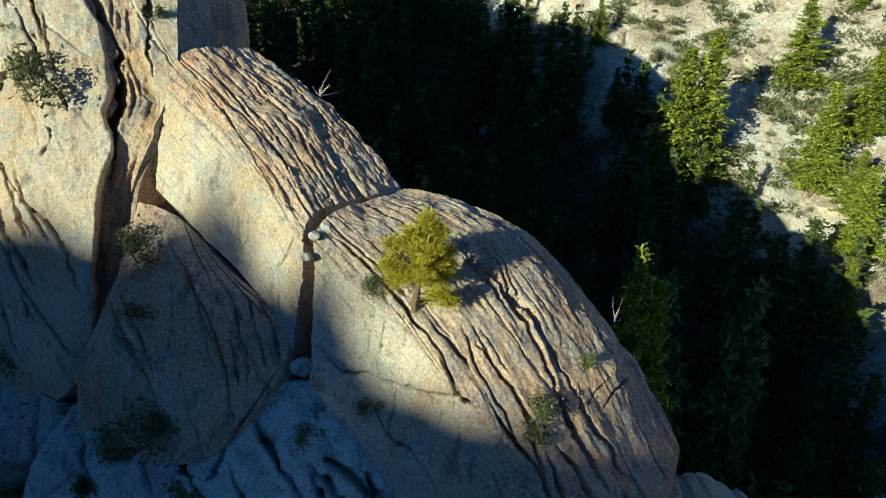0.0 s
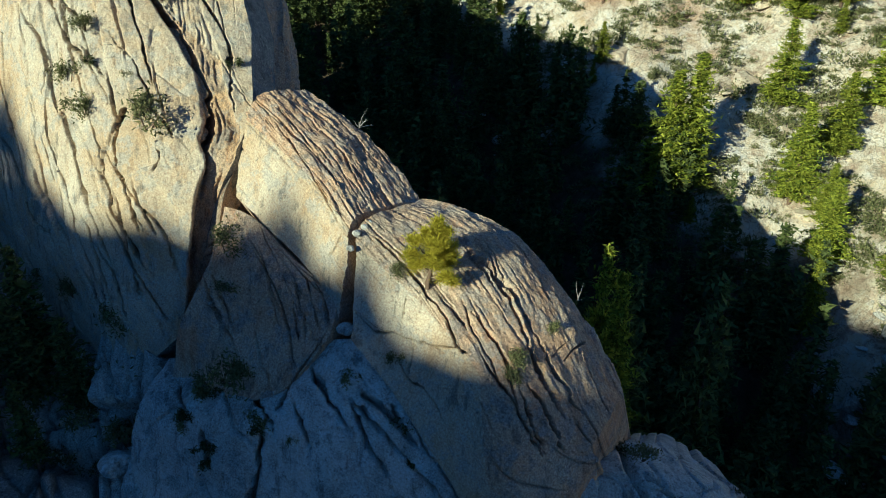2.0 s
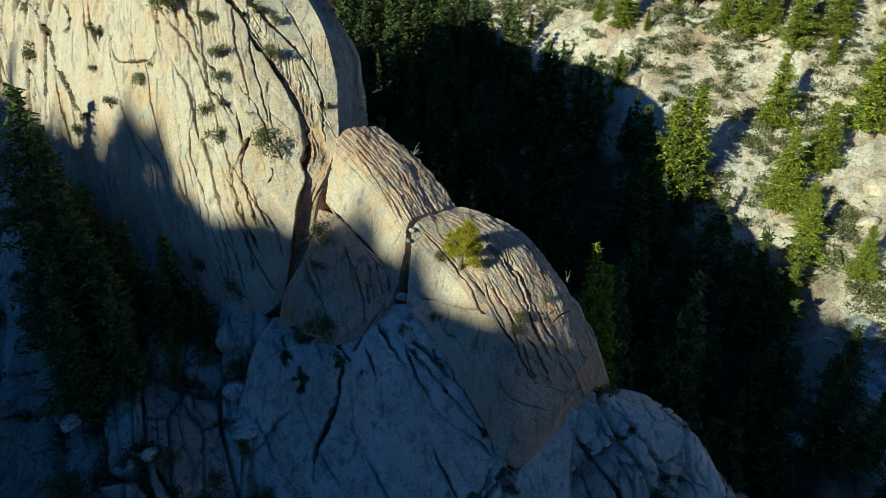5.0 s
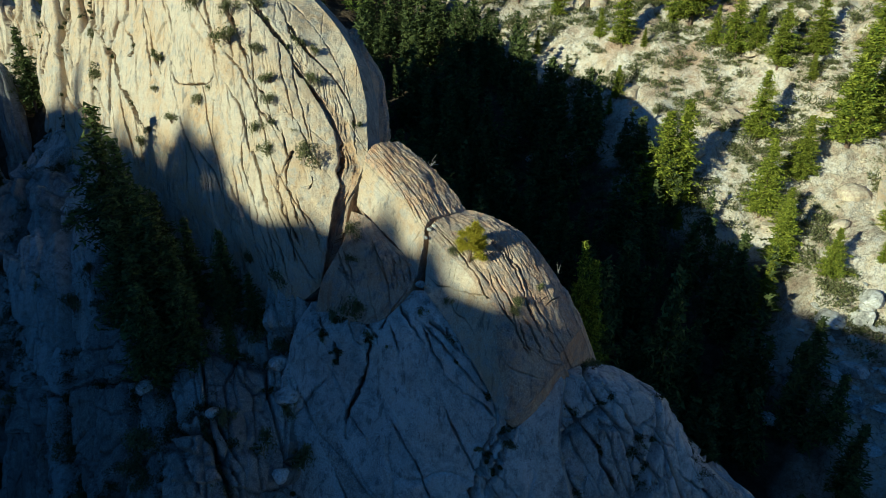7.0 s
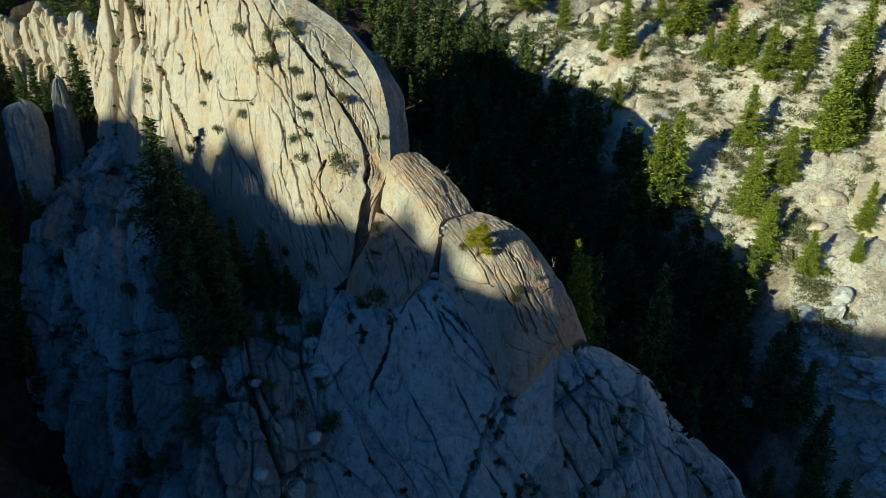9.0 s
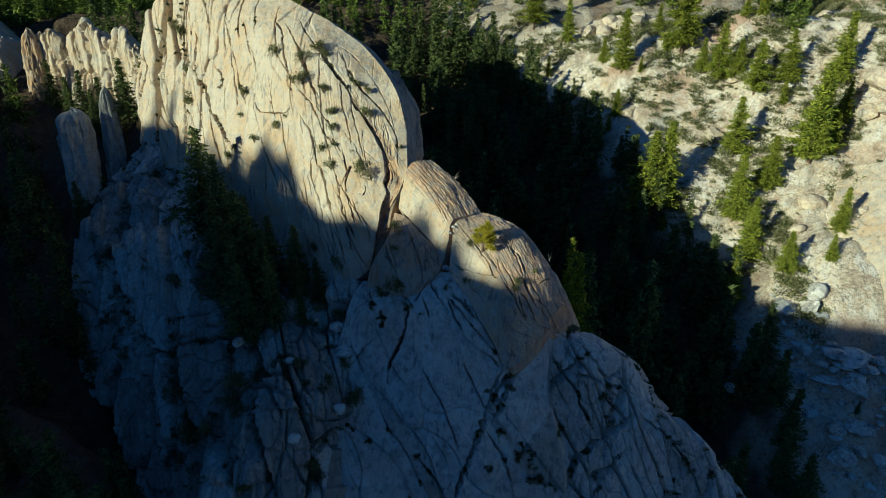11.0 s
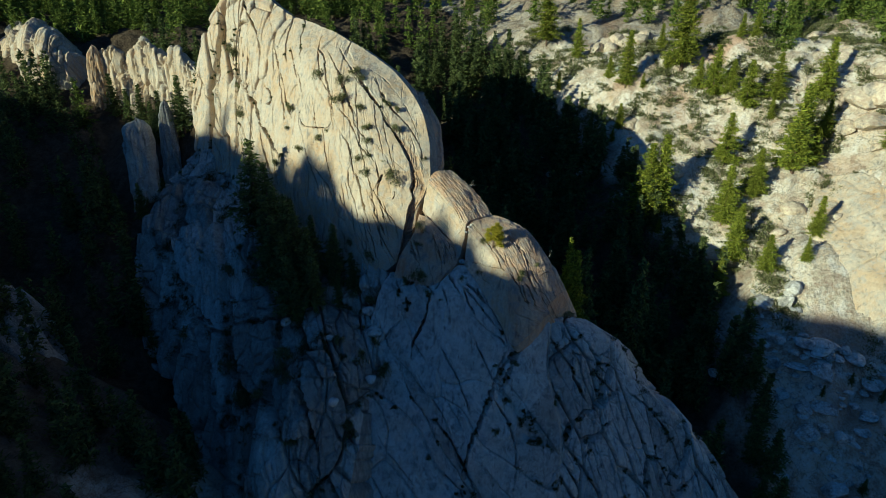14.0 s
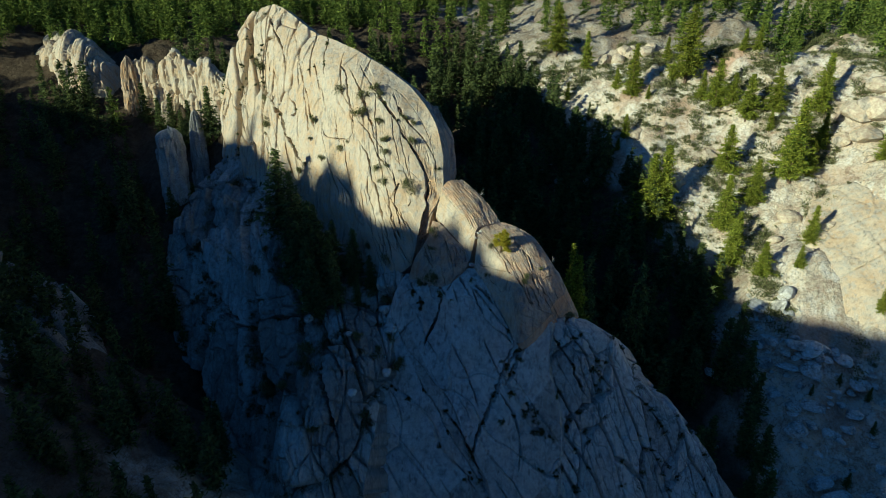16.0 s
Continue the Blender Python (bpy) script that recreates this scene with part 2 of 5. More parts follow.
def loft(curves, step, dense=None):
    """Points P[v, u] of a sheet through the curves, and its metric coordinates."""
    rows = np.array([spline(c, np.linspace(0, 1, 200)) for c in curves])
    lu = np.mean(np.linalg.norm(np.diff(rows, axis=1), axis=2).sum(1))
    lv = np.mean(np.linalg.norm(np.diff(rows, axis=0), axis=2).sum(0))
    nu, nv = max(6, int(lu / step)), max(6, int(lv / step))
    at_u = np.linspace(0, 1, nu)
    if dense:
        f = np.linspace(0, 1, 2000)
        w = np.cumsum(1 / np.interp(f, [0, 0.5, 0.7, 1], dense))
        at_u = np.interp(np.linspace(0, 1, int(lu * w[-1] / 2000)), (w - w[0]) / (w[-1] - w[0]), f)
        nu = len(at_u)
    rows = np.array([spline(c, at_u) for c in curves])
    P = np.stack([spline(rows[:, j], np.linspace(0, 1, nv)) for j in range(nu)], 1)
    su, sv = np.meshgrid(at_u * lu, np.linspace(0, lv, nv))
    return P, su, sv


def normals(P):
    n = np.cross(np.gradient(P, axis=1), np.gradient(P, axis=0))
    return n / (np.linalg.norm(n, axis=2, keepdims=True) + 1e-9)


def strata(su, sv, angle, width, seed, warp=0.5, step=0.25, groove=0.35, gw=0.06, fade=8.0, number=False, often=0.3):
    """Slabs between parallel cracks that run at an angle: each slab stands a little in or out, and the cracks come and go."""
    rng = np.random.default_rng(seed)
    ca, sa = math.cos(radians(angle)), math.sin(radians(angle))
    along, across = su * ca + sv * sa, -su * sa + sv * ca
    c = across + warp * fbm(su / 7, sv / 7, 0.0, seed, 1)
    if not number:
        c = c + 0.22 * warp * fbm(su / 2.2, sv / 2.2, 5.0, seed + 7, 5, 0.7)
    lo, hi = c.min() - 1, c.max() + 1
    cuts = [lo]
    while cuts[-1] < hi:
        cuts.append(cuts[-1] + width * rng.choice([0.35, 0.7, 1.0, 1.8], p=[0.25, 0.3, 0.3, 0.15]) * rng.uniform(0.8, 1.2))
    cuts = np.array(cuts)
    k = np.clip(np.searchsorted(cuts, c) - 1, 0, len(cuts) - 2)
    if number:
        return k
    w = cuts[k + 1] - cuts[k]
    f = (c - cuts[k]) / w
    out = step * (vnoise(k * 3.7, along / fade, 0.5, seed + 1)) + step * (f - 0.5) * vnoise(k * 5.3, along / fade, 9.5, seed + 2)
    d = np.minimum(f, 1 - f) * w
    edge = np.where(f < 0.5, k, k + 1)
    depth = np.clip(often + 1.9 * vnoise(edge * 7.1, along / fade, 2.5, seed + 3), 0, 1)
    return out - groove * depth * np.clip(1.7 * (1 - d / (1.25 * gw)), 0, 1)


def cells(su, sv, size, seed, aspect=1.0, angle=0.0, step=0.3, groove=0.3, gw=0.08, number=False, warp=0.3):
    """Jointed blocks: uneven cells with open joints, each tilted a little."""
    rng = np.random.default_rng(seed)
    ca, sa = math.cos(radians(angle)), math.sin(radians(angle))
    oct = 1
    x = (su * ca + sv * sa) / aspect + warp * size * fbm(su / size, sv / size, 1.0, seed, oct)
    y = -su * sa + sv * ca + warp * size * fbm(su / size, sv / size, 7.0, seed + 9, oct)
    x0, y0 = x.min() - size, y.min() - size
    n1, n2 = int((x.max() - x0) / size) + 2, int((y.max() - y0) / size) + 2
    jx, jy, off = rng.uniform(0.05, 0.95, (n1 + 2, n2 + 2)), rng.uniform(0.05, 0.95, (n1 + 2, n2 + 2)), rng.uniform(-1, 1, (n1 + 2, n2 + 2, 3))
    ix, iy = ((x - x0) / size).astype(int), ((y - y0) / size).astype(int)
    f1, f2 = np.full(x.shape, 9e9), np.full(x.shape, 9e9)
    o1, n1st = np.zeros(x.shape), np.zeros(x.shape, int)
    for dx in (-1, 0, 1):
        for dy in (-1, 0, 1):
            a, b = np.clip(ix + dx, 0, n1 + 1), np.clip(iy + dy, 0, n2 + 1)
            px, py = x - (x0 + (a + jx[a, b]) * size), y - (y0 + (b + jy[a, b]) * size)
            d = np.hypot(px, py)
            o = off[a, b, 0] + 1.1 * (px * off[a, b, 1] + py * off[a, b, 2]) / size
            near = d < f1
            f2 = np.where(near, f1, np.minimum(f2, d))
            o1 = np.where(near, o, o1)
            n1st = np.where(near, a * 1000 + b, n1st)
            f1 = np.minimum(f1, d)
    if number:
        return n1st
    return step * o1 - groove * np.exp(-((f2 - f1) / (2 * gw)) ** 2)


def gash(su, sv, pts, width, depth, ledge=0.0):
    """One open crack along the points, in the sheet's own metres; ledge lifts one side of it."""
    pts = spline([(a, b, 0) for a, b in pts], np.linspace(0, 1, 24))[:, :2]
    far = 7 * abs(width) + 0.4
    out = np.zeros(su.shape)
    close = np.zeros(su.shape, bool)
    for (ax, ay), (bx, by) in zip(pts[:-1], pts[1:]):
        close |= (su > min(ax, bx) - far) & (su < max(ax, bx) + far) & (sv > min(ay, by) - far) & (sv < max(ay, by) + far)
    u, v = su[close], sv[close]
    if not len(u):
        return out
    wob = 0.45 * width + 0.05
    wx = u + wob * fbm(u / 1.1, v / 1.1, 1.0, 77, 4, 0.65)
    wy = v + wob * fbm(u / 1.1, v / 1.1, 5.0, 78, 4, 0.65)
    best, side, at = np.full(u.shape, 9e9), np.zeros(u.shape), np.zeros(u.shape)
    for k in range(len(pts) - 1):
        (ax, ay), (bx, by) = pts[k], pts[k + 1]
        vx, vy = bx - ax, by - ay
        t = np.clip(((wx - ax) * vx + (wy - ay) * vy) / (vx * vx + vy * vy + 1e-9), 0, 1)
        dx, dy = wx - ax - t * vx, wy - ay - t * vy
        d = np.hypot(dx, dy)
        near = d < best
        side = np.where(near, np.sign(vx * dy - vy * dx), side)
        at = np.where(near, (k + t) / (len(pts) - 1), at)
        best = np.where(near, d, best)
    taper = np.clip(np.minimum(at, 1 - at) * 6, 0.2, 1) * (0.75 + 0.5 * vnoise(u / 1.6, v / 1.6, 3.0, 79))
    out[close] = -depth * np.clip(taper, 0, 1.2) * np.clip(1.8 * (1 - best / (width * np.clip(taper, 0.3, 1.2))), 0, 1) + ledge * taper * np.where(side > 0, 1, 0) * np.exp(-best / (2.5 * width))
    return out


CRACKS = {}


def crack(sheet, width, *pts):
    """Notes an open crack of a rock sheet, wider ones deeper and with one lip raised."""
    CRACKS.setdefault(sheet, []).append((pts, width, min(5.0, 0.5 + 5.5 * width + 5.0 * max(0.0, width - 0.2)), 0.6 * max(0.0, width - 0.08)))


def vein(sheet, width, *pts):
    """A thin pale vein standing a little proud."""
    CRACKS.setdefault(sheet, []).append((pts, width, -0.06, 0.0))


SHEETS, JOINTS = {}, {}


def patches(ids, least=40):
    """Numbers for the connected patches of equal ids; tiny ones join a neighbour."""
    for _ in range(2):
        lab = np.arange(ids.size).reshape(ids.shape)
        for _ in range(600):
            old = lab.copy()
            for ax in (0, 1):
                same = np.take(ids, range(1, ids.shape[ax]), ax) == np.take(ids, range(ids.shape[ax] - 1), ax)
                lo = [slice(None)] * 2
                hi = [slice(None)] * 2
                lo[ax], hi[ax] = slice(0, -1), slice(1, None)
                low = np.where(same, np.minimum(lab[tuple(lo)], lab[tuple(hi)]), 1 << 40)
                lab[tuple(lo)] = np.minimum(lab[tuple(lo)], low)
                lab[tuple(hi)] = np.minimum(lab[tuple(hi)], low)
            if (lab == old).all():
                break
        keys, count = np.unique(lab, return_counts=True)
        flat = ids.ravel().copy()
        for key in keys[count < least]:
            r, c = divmod(int(key), ids.shape[1])
            flat[(lab == key).ravel()] = ids[r, c - 1] if c else ids[r - 1, c] if r else ids[r, c + 1]
        ids = flat.reshape(ids.shape)
    return lab, ids


def pieces(name, P, ids, mat, thing):
    """The sheet P cut into one mesh for each patch of equal ids, as parts of the thing."""
    nv, nu = P.shape[:2]
    idx = np.arange(nv * nu).reshape(nv, nu)
    quads = np.stack([idx[:-1, :-1], idx[:-1, 1:], idx[1:, 1:], idx[1:, :-1]], -1).reshape(-1, 4)
    lab, ids = patches(ids[:-1, :-1])
    tag, V, ids = lab.ravel(), P.reshape(-1, 3), ids.ravel()
    for key in np.unique(tag):
        q = quads[tag == key]
        used, inv = np.unique(q, return_inverse=True)
        me = bpy.data.meshes.new(name)
        me.vertices.add(len(used))
        me.vertices.foreach_set("co", V[used].astype(np.float32).ravel())
        me.loops.add(q.size)
        me.loops.foreach_set("vertex_index", inv.astype(np.int32).ravel())
        me.polygons.add(len(q))
        me.polygons.foreach_set("loop_start", np.arange(0, q.size, 4, dtype=np.int32))
        me.update(calc_edges=True)
        me.materials.append({999: M_PIN, 998: M_FACE}.get(int(ids[key]), mat))
        new(name, me).parent = thing


def rock(name, curves, step, mat, back, relief, label, category="rock", gashes=(), rough=1.0, split=None, piece="slab", dense=None, under=0.0, start=0.0, side=None):
    P, su, sv = loft(curves, step, dense)
    su = su - start
    N = normals(P)
    x, y, z = P[..., 0], P[..., 1], P[..., 2]
    h = relief(su, sv) + rough * (fbm(x / 6, y / 6, z / 6, 3, 4) * 0.35 + fbm(x / 0.9, y / 0.9, z / 0.9, 5, 5, 0.65) * 0.06)
    for g in list(gashes) + CRACKS.get(name, []):
        h = h + gash(su, sv, *g)
    Q = P + N * h[..., None]
    SHEETS[name], JOINTS[name] = (P, su, sv), h
    if under:
        U = np.gradient(P, axis=1)
        U /= np.linalg.norm(U, axis=2, keepdims=True) + 1e-9
        Q = Q - U * (under * np.maximum(-h - 0.2, 0))[..., None]
    if split is None:
        return tagged(grid_mesh(name, Q, mat, back), label, category)
    thing = tagged(new(name), label, category)
    pieces(piece, Q, split(su, sv), mat, thing)
    rim = np.concatenate([Q[0], Q[1:, -1], Q[-1, -2::-1], Q[-2:0:-1, 0], Q[:1, 0]])
    grid_mesh("flank", np.stack([rim + np.array(back) * f for f in (1, 0.66, 0.33, 0)]), side or mat).parent = thing
    return thing


def crag(name, x, y, z0, z1, wide, deep, turn, seed, mat, label, category="rock pinnacle", lean=(0, 0), sharp=0.6):
    """A free-standing fluted column of rock, wider at its foot."""
    v, a = np.meshgrid(np.linspace(0, 1, 60), np.linspace(0, 2 * math.pi, 80), indexing="ij")
    r = (1 - v ** 2.2 * sharp) * np.where(v > 0.93, np.sqrt(np.clip(1 - ((v - 0.93) / 0.07) ** 2, 0.0, 1)), 1)
    flute = strata(a * (wide + deep) / 2, v * (z1 - z0), 84 + 5 * (seed % 4), 1.5, seed, 0.9, 0.55, 0.6, 0.2, 8)
    flute = flute + cells(a * (wide + deep) / 2, v * (z1 - z0), 2.5, seed, 1.2, 80, 0.35, 0.3, 0.2)
    big = 0.18 * fbm(np.cos(a) * 1.3, np.sin(a) * 1.3, v * 2.2 + seed, seed, 3)
    top = 1 + 0.04 * v * fbm(np.cos(a) * 1.5, np.sin(a) * 1.5, seed * 1.0, seed + 3, 3)
    px, py = np.cos(a) * (wide / 2 * r * (1 + big) + flute * r), np.sin(a) * (deep / 2 * r * (1 + big) + flute * r)
    ct, st = math.cos(radians(turn)), math.sin(radians(turn))
    P = np.stack([x + px * ct - py * st + lean[0] * v, y + px * st + py * ct + lean[1] * v, z0 + (z1 - z0) * v * top], -1)
    P[:, -1] = P[:, 0]
    return tagged(grid_mesh(name, P, mat), label, category)


# ---- ground ----
CREST = [(-190, 125, 96), (-160, 112, 98), (-132, 102, 92), (-108, 96, 94), (-90, 74, 84), (-74, 74, 98), (-58, 69, 106), (-36, 55, 102), (-22, 49, 96), (-12, 41, 84), (-2, 34, 78), (6, 31, 72), (12, 29, 66), (19, 30, 54), (25, 34, 48), (36, 28, 36), (52, 22, 22), (90, 0, 0)]


def ground_height(x, y):
    x, y = np.asarray(x, float), np.asarray(y, float)
    n = fbm(x / 30, y / 30, 0.0, 11, 5)
    far = 54.5 + 0.458 * (x - 56) + 0.765 * (y - 59) + 5 * n
    top = 106 + 0.06 * (y - 140) + 0.03 * (x - 40) + 4 * n
    far = -np.logaddexp(-far / 3, -top / 3) * 3
    floor = 32 + 0.46 * (y - 30) + 2 * n
    floor = np.maximum(-np.logaddexp(-floor / 4, -(88 + 0.10 * (y - 150) + 4 * n) / 4) * 4, -30)
    hill = 45 + 0.82 * ((-62 - x) * 0.75 + (12 - y) * 0.66) + 5 * n
    side = (y - x) * 0.707
    crest = np.interp(side, [-120, -60, -45, -7, -2, 6, 9, 12, 15, 18, 20, 25, 31, 33, 35, 40, 47, 62, 86, 90, 110, 150, 200, 320], [188, 186, 184, 179.0, 178.0, 177.4, 176.0, 177.6, 176.2, 176.2, 178.6, 178.6, 178.2, 177.0, 178.2, 176.2, 177.4, 177.0, 177.0, 179.0, 174.0, 167.0, 162.0, 158.0])
    crest = crest - 0.3 * np.abs(x + y + 360) + 0.5 * n
    hill = -np.logaddexp(-hill / 2, -crest / 2) * 2
    behind = 78 + 0.5 * (y - 75) - 0.5 * np.maximum(0, x + 90) - 0.15 * np.minimum(0, x + 110) + 4 * n
    behind = -np.logaddexp(-behind / 3, -(104 + 0.04 * (y - 140) + 4 * n) / 3) * 3
    ridge = np.full(x.shape, -99.0)
    for (ax, ay, az), (bx, by, bz) in zip(CREST[:-1], CREST[1:]):
        vx, vy = bx - ax, by - ay
        t = np.clip(((x - ax) * vx + (y - ay) * vy) / (vx * vx + vy * vy), 0, 1)
        dx, dy = x - ax - t * vx, y - ay - t * vy
        side = vx * dy - vy * dx
        ridge = np.maximum(ridge, az + t * (bz - az) - np.hypot(dx, dy) * np.where(side > 0, 1.5, 2.2))
    stack = [far, floor, hill, behind, ridge]
    return 1.5 * np.logaddexp.reduce(np.array(stack) / 1.5, axis=0)


def axis(before, lo, hi, step, reach):
    """Steps that are even where the walk looks, coarser over the neighbouring hill, and grow from there to the horizon."""
    out = list(np.arange(before, lo, 2.6)) + list(np.arange(lo, hi, step))
    grow = step
    while out[-1] < reach:
        grow *= 1.18
        out.append(out[-1] + grow)
    grow = 2.6
    while out[0] > -reach:
        grow *= 1.25
        out.insert(0, out[0] - grow)
    return np.array(out)


gx, gy = np.meshgrid(axis(-290, -150, 120, 1.0, 2500), axis(-270, -40, 190, 1.0, 2500))
gz = ground_height(gx, gy)
gz = gz + (cells(gx, gy, 5.0, 41, 1.6, 30, 0.8, 0.25, 0.35) + cells(gx, gy, 2.6, 42, 1.5, 60, 0.35, 0.15, 0.3)) * np.clip(1.5 * vnoise(gx / 18, gy / 18, 0.0, 8) + 0.7, 0.1, 1) + 0.4 * fbm(gx / 2.5, gy / 2.5, 0.0, 21, 3)
ground = grid_mesh("ground", np.stack([gx, gy, gz], -1), M_GROUND)
wood = np.clip((np.minimum(54 - (gy - 66) * 0.74, 55) - gx) / 8 + 1.2 * fbm(gx / 12, gy / 12, 4.0, 61, 4), 0, 1) * (gy > 20)
wood = np.maximum(wood, np.clip((gy - 152) / 8 + fbm(gx / 15, gy / 15, 4.0, 62, 4), 0, 0.45))
wood = np.maximum(wood, np.clip((-50 - gx) / 10 + fbm(gx / 10, gy / 10, 4.0, 63, 4), 0, 0.85))
layer = ground.data.attributes.new("duff", "FLOAT", "POINT")
layer.data.foreach_set("value", wood.astype(np.float32).ravel())
scar = np.exp(-((gx - 52 - 3 * vnoise(gx / 5, gy / 5, 0.0, 65)) / 9) ** 2 - ((gy - 128 - 2 * vnoise(gx / 4, gy / 4, 3.0, 66)) / 6) ** 2)
layer = ground.data.attributes.new("bare", "FLOAT", "POINT")
layer.data.foreach_set("value", np.clip(1.6 * scar - 0.4, 0, 0.9).astype(np.float32).ravel())
tagged(ground, "granite and dry soil hillsides falling into a wooded ravine", "ground", kind="structure")

# ---- cracks of the rock ----
crack("main_cliff", 0.26, (52, 37.5), (55.1, 35.9), (57.7, 35.3), (61.5, 35.9), (65.1, 36.1), (67.9, 35.1), (68.9, 31.5), (69.5, 27.8))
crack("main_cliff", 0.31, (49.4, 34.9), (52.2, 34.1), (55.3, 33.5), (57.9, 32.9), (60.1, 32.3), (62.9, 32.1), (65.3, 31), (67.1, 29.4), (68.3, 26), (68.9, 21.8), (69.5, 18.1))
crack("main_cliff", 0.19, (40.2, 31.9), (44, 30.4), (46.8, 29), (49.4, 28), (51.8, 27.2), (54.1, 25.8), (55.9, 24.2), (57.9, 24), (59.7, 23.2), (60.7, 22.2))
crack("main_cliff", 0.17, (45.8, 33.7), (49, 31), (51.8, 29), (53, 27.6), (56.5, 26), (58.1, 24.6))
crack("main_cliff", 0.17, (49.8, 25), (52.6, 23.6), (54.1, 22.4), (54.3, 20), (54.7, 17.1), (55.9, 15.3), (57.9, 13.3), (59.1, 10.3), (60.3, 8.1))
crack("main_cliff", 0.17, (56.3, 19), (58.5, 16.7), (60.1, 14.5), (61.3, 11.5), (62.3, 8.9))
crack("main_cliff", 0.17, (59.3, 20.8), (61.1, 17.9), (62.7, 14.3), (64.7, 11.5), (65.9, 9.3))
crack("main_cliff", 0.13, (61.7, 19.4), (61.9, 21.6), (62.3, 22.8), (62.1, 20.2), (63.5, 16.3), (66.1, 12.7))
crack("main_cliff", 0.17, (44.6, 15.3), (47.4, 14.3), (50, 12.9), (51.6, 11.1), (53.2, 9.7), (56.3, 8.9))
crack("main_cliff", 0.5, (15.1, 24.8), (17.4, 23), (22.2, 21.4), (24.3, 19.4), (28.7, 17.5), (32.6, 15.1))
crack("main_cliff", 0.34, (22.6, 26), (25.3, 25.6), (26.7, 24.2), (24.7, 22.8))
crack("main_cliff", 0.4, (0.2, 23), (1.7, 18.5), (3.7, 15.3), (6.7, 12.7))
crack("main_cliff", 0.19, (27.1, 30.4), (30, 28), (32, 25.4), (34.2, 23.4), (35.2, 22.2))
crack("main_cliff", 0.13, (33.8, 31.2), (35.6, 29.6), (37.2, 27.2))
crack("main_cliff", 0.13, (37, 24), (38.2, 22.4), (43, 22.6), (47.6, 24.8), (48, 26.8))
crack("main_cliff", 0.13, (52.2, 37.9), (54.7, 36.1), (56.3, 35.1), (57.7, 35.5))
crack("main_cliff", 0.24, (7.3, 26), (11.4, 24.4), (15.8, 23.6))
crack("main_cliff", 0.13, (59.1, 27.4), (60.1, 26.8), (61.5, 26.8), (62.5, 26), (63.7, 25.2), (64.3, 24.2), (65.5, 23.4), (66.7, 22))
crack("main_cliff", 0.19, (57.1, 24.8), (58.7, 24.2), (59.9, 23.8), (61.1, 22.6), (61.7, 22), (62.3, 21.6))
crack("main_cliff", 0.24, (56.5, 19), (57.9, 17.7), (58.7, 16.3), (59.9, 14.5), (60.7, 12.9))
crack("main_cliff", 0.14, (59.7, 18.1), (60.5, 17.3), (61.7, 16.3), (62.5, 14.7), (63.5, 12.9))
crack("main_cliff", 0.17, (62.1, 18.3), (63.1, 17.7), (64.1, 15.3), (65.1, 13.1))
crack("main_cliff", 0.13, (65.3, 21), (65.9, 20), (65.7, 19))
crack("main_cliff", 0.19, (56.5, 8.5), (57.7, 6.9), (58.7, 5.2), (59.5, 3.4))
crack("main_cliff", 0.17, (59.3, 10.1), (60.1, 8.1), (61.1, 6.7), (61.5, 5))
crack("main_cliff", 0.17, (60.7, 10.7), (62.1, 8.7), (63.3, 6.2), (63.9, 4))
crack("main_cliff", 0.13, (63.5, 11.9), (64.3, 9.5), (64.9, 6.7))
crack("main_cliff", 0.24, (54.7, 3.8), (55.5, 2), (56.5, 0.6))
crack("main_cliff", 0.6, (-2, 38.7), (1.7, 32.7), (1.1, 27.8), (0.2, 23), (0.9, 17.7), (2.2, 13.5))
crack("main_cliff", 0.35, (5, 38.9), (10.5, 36.3), (15.4, 34.3), (18.7, 30.6))
crack("main_cliff", 0.3, (16.4, 25.8), (16.4, 23.6), (21, 22.4), (23.4, 19.8))
crack("main_cliff", 0.24, (21.8, 34.7), (26.5, 30.6), (30.6, 25.4), (32.6, 22.8), (32.8, 20.4))
crack("main_cliff", 0.17, (28.3, 34.9), (32.4, 31.9), (35, 29.4))
crack("main_cliff", 0.19, (39.8, 37.3), (45.6, 34.1), (49.4, 31), (53.7, 28.2))
crack("main_cliff", 0.24, (41.8, 38.9), (49.8, 35.3), (56.3, 33.5), (61.3, 32.7))
crack("main_cliff", 0.24, (-6.1, 26), (-4.2, 20.2), (-5, 13.5))
crack("main_cliff", 0.3, (-6.1, 21.2), (-5, 13.5))
crack("left_slab", 0.2, (9.6, 1.4), (8.8, 0.6), (8, 0.4), (7.2, 0))
crack("left_slab", 0.07, (3.9, 9.6), (5.1, 8.2), (5.9, 7), (6.4, 5.7), (6.8, 3.9), (7.2, 2.3), (7.4, 0.8))
crack("left_slab", 0.12, (1.2, 5.9), (2.7, 4.5), (3.5, 3.7), (3.9, 2.9))
crack("left_slab", 0.1, (1.6, 6.6), (2.7, 5.5), (3.3, 4.3))
vein("left_slab", 0.06, (2.5, 3.3), (3.3, 4.1), (4.3, 5.3), (5.5, 6.8), (7, 7), (9, 7.4))
crack("left_slab", 0.05, (7.6, 7), (7.8, 5.9))
crack("left_slab", 0.05, (8.8, 7.2), (8.4, 5.7))
crack("left_slab", 0.06, (9.4, 7), (9.2, 4.7), (9.2, 2.1))
crack("left_slab", 0.05, (7.2, 5.7), (7.2, 4.5), (7.6, 2.7))
crack("tree_block", 0.07, (0.2, 2.3), (1.6, 2.5), (3.1, 3.5), (4.7, 4.5), (6.1, 5.5), (7.3, 5.9))
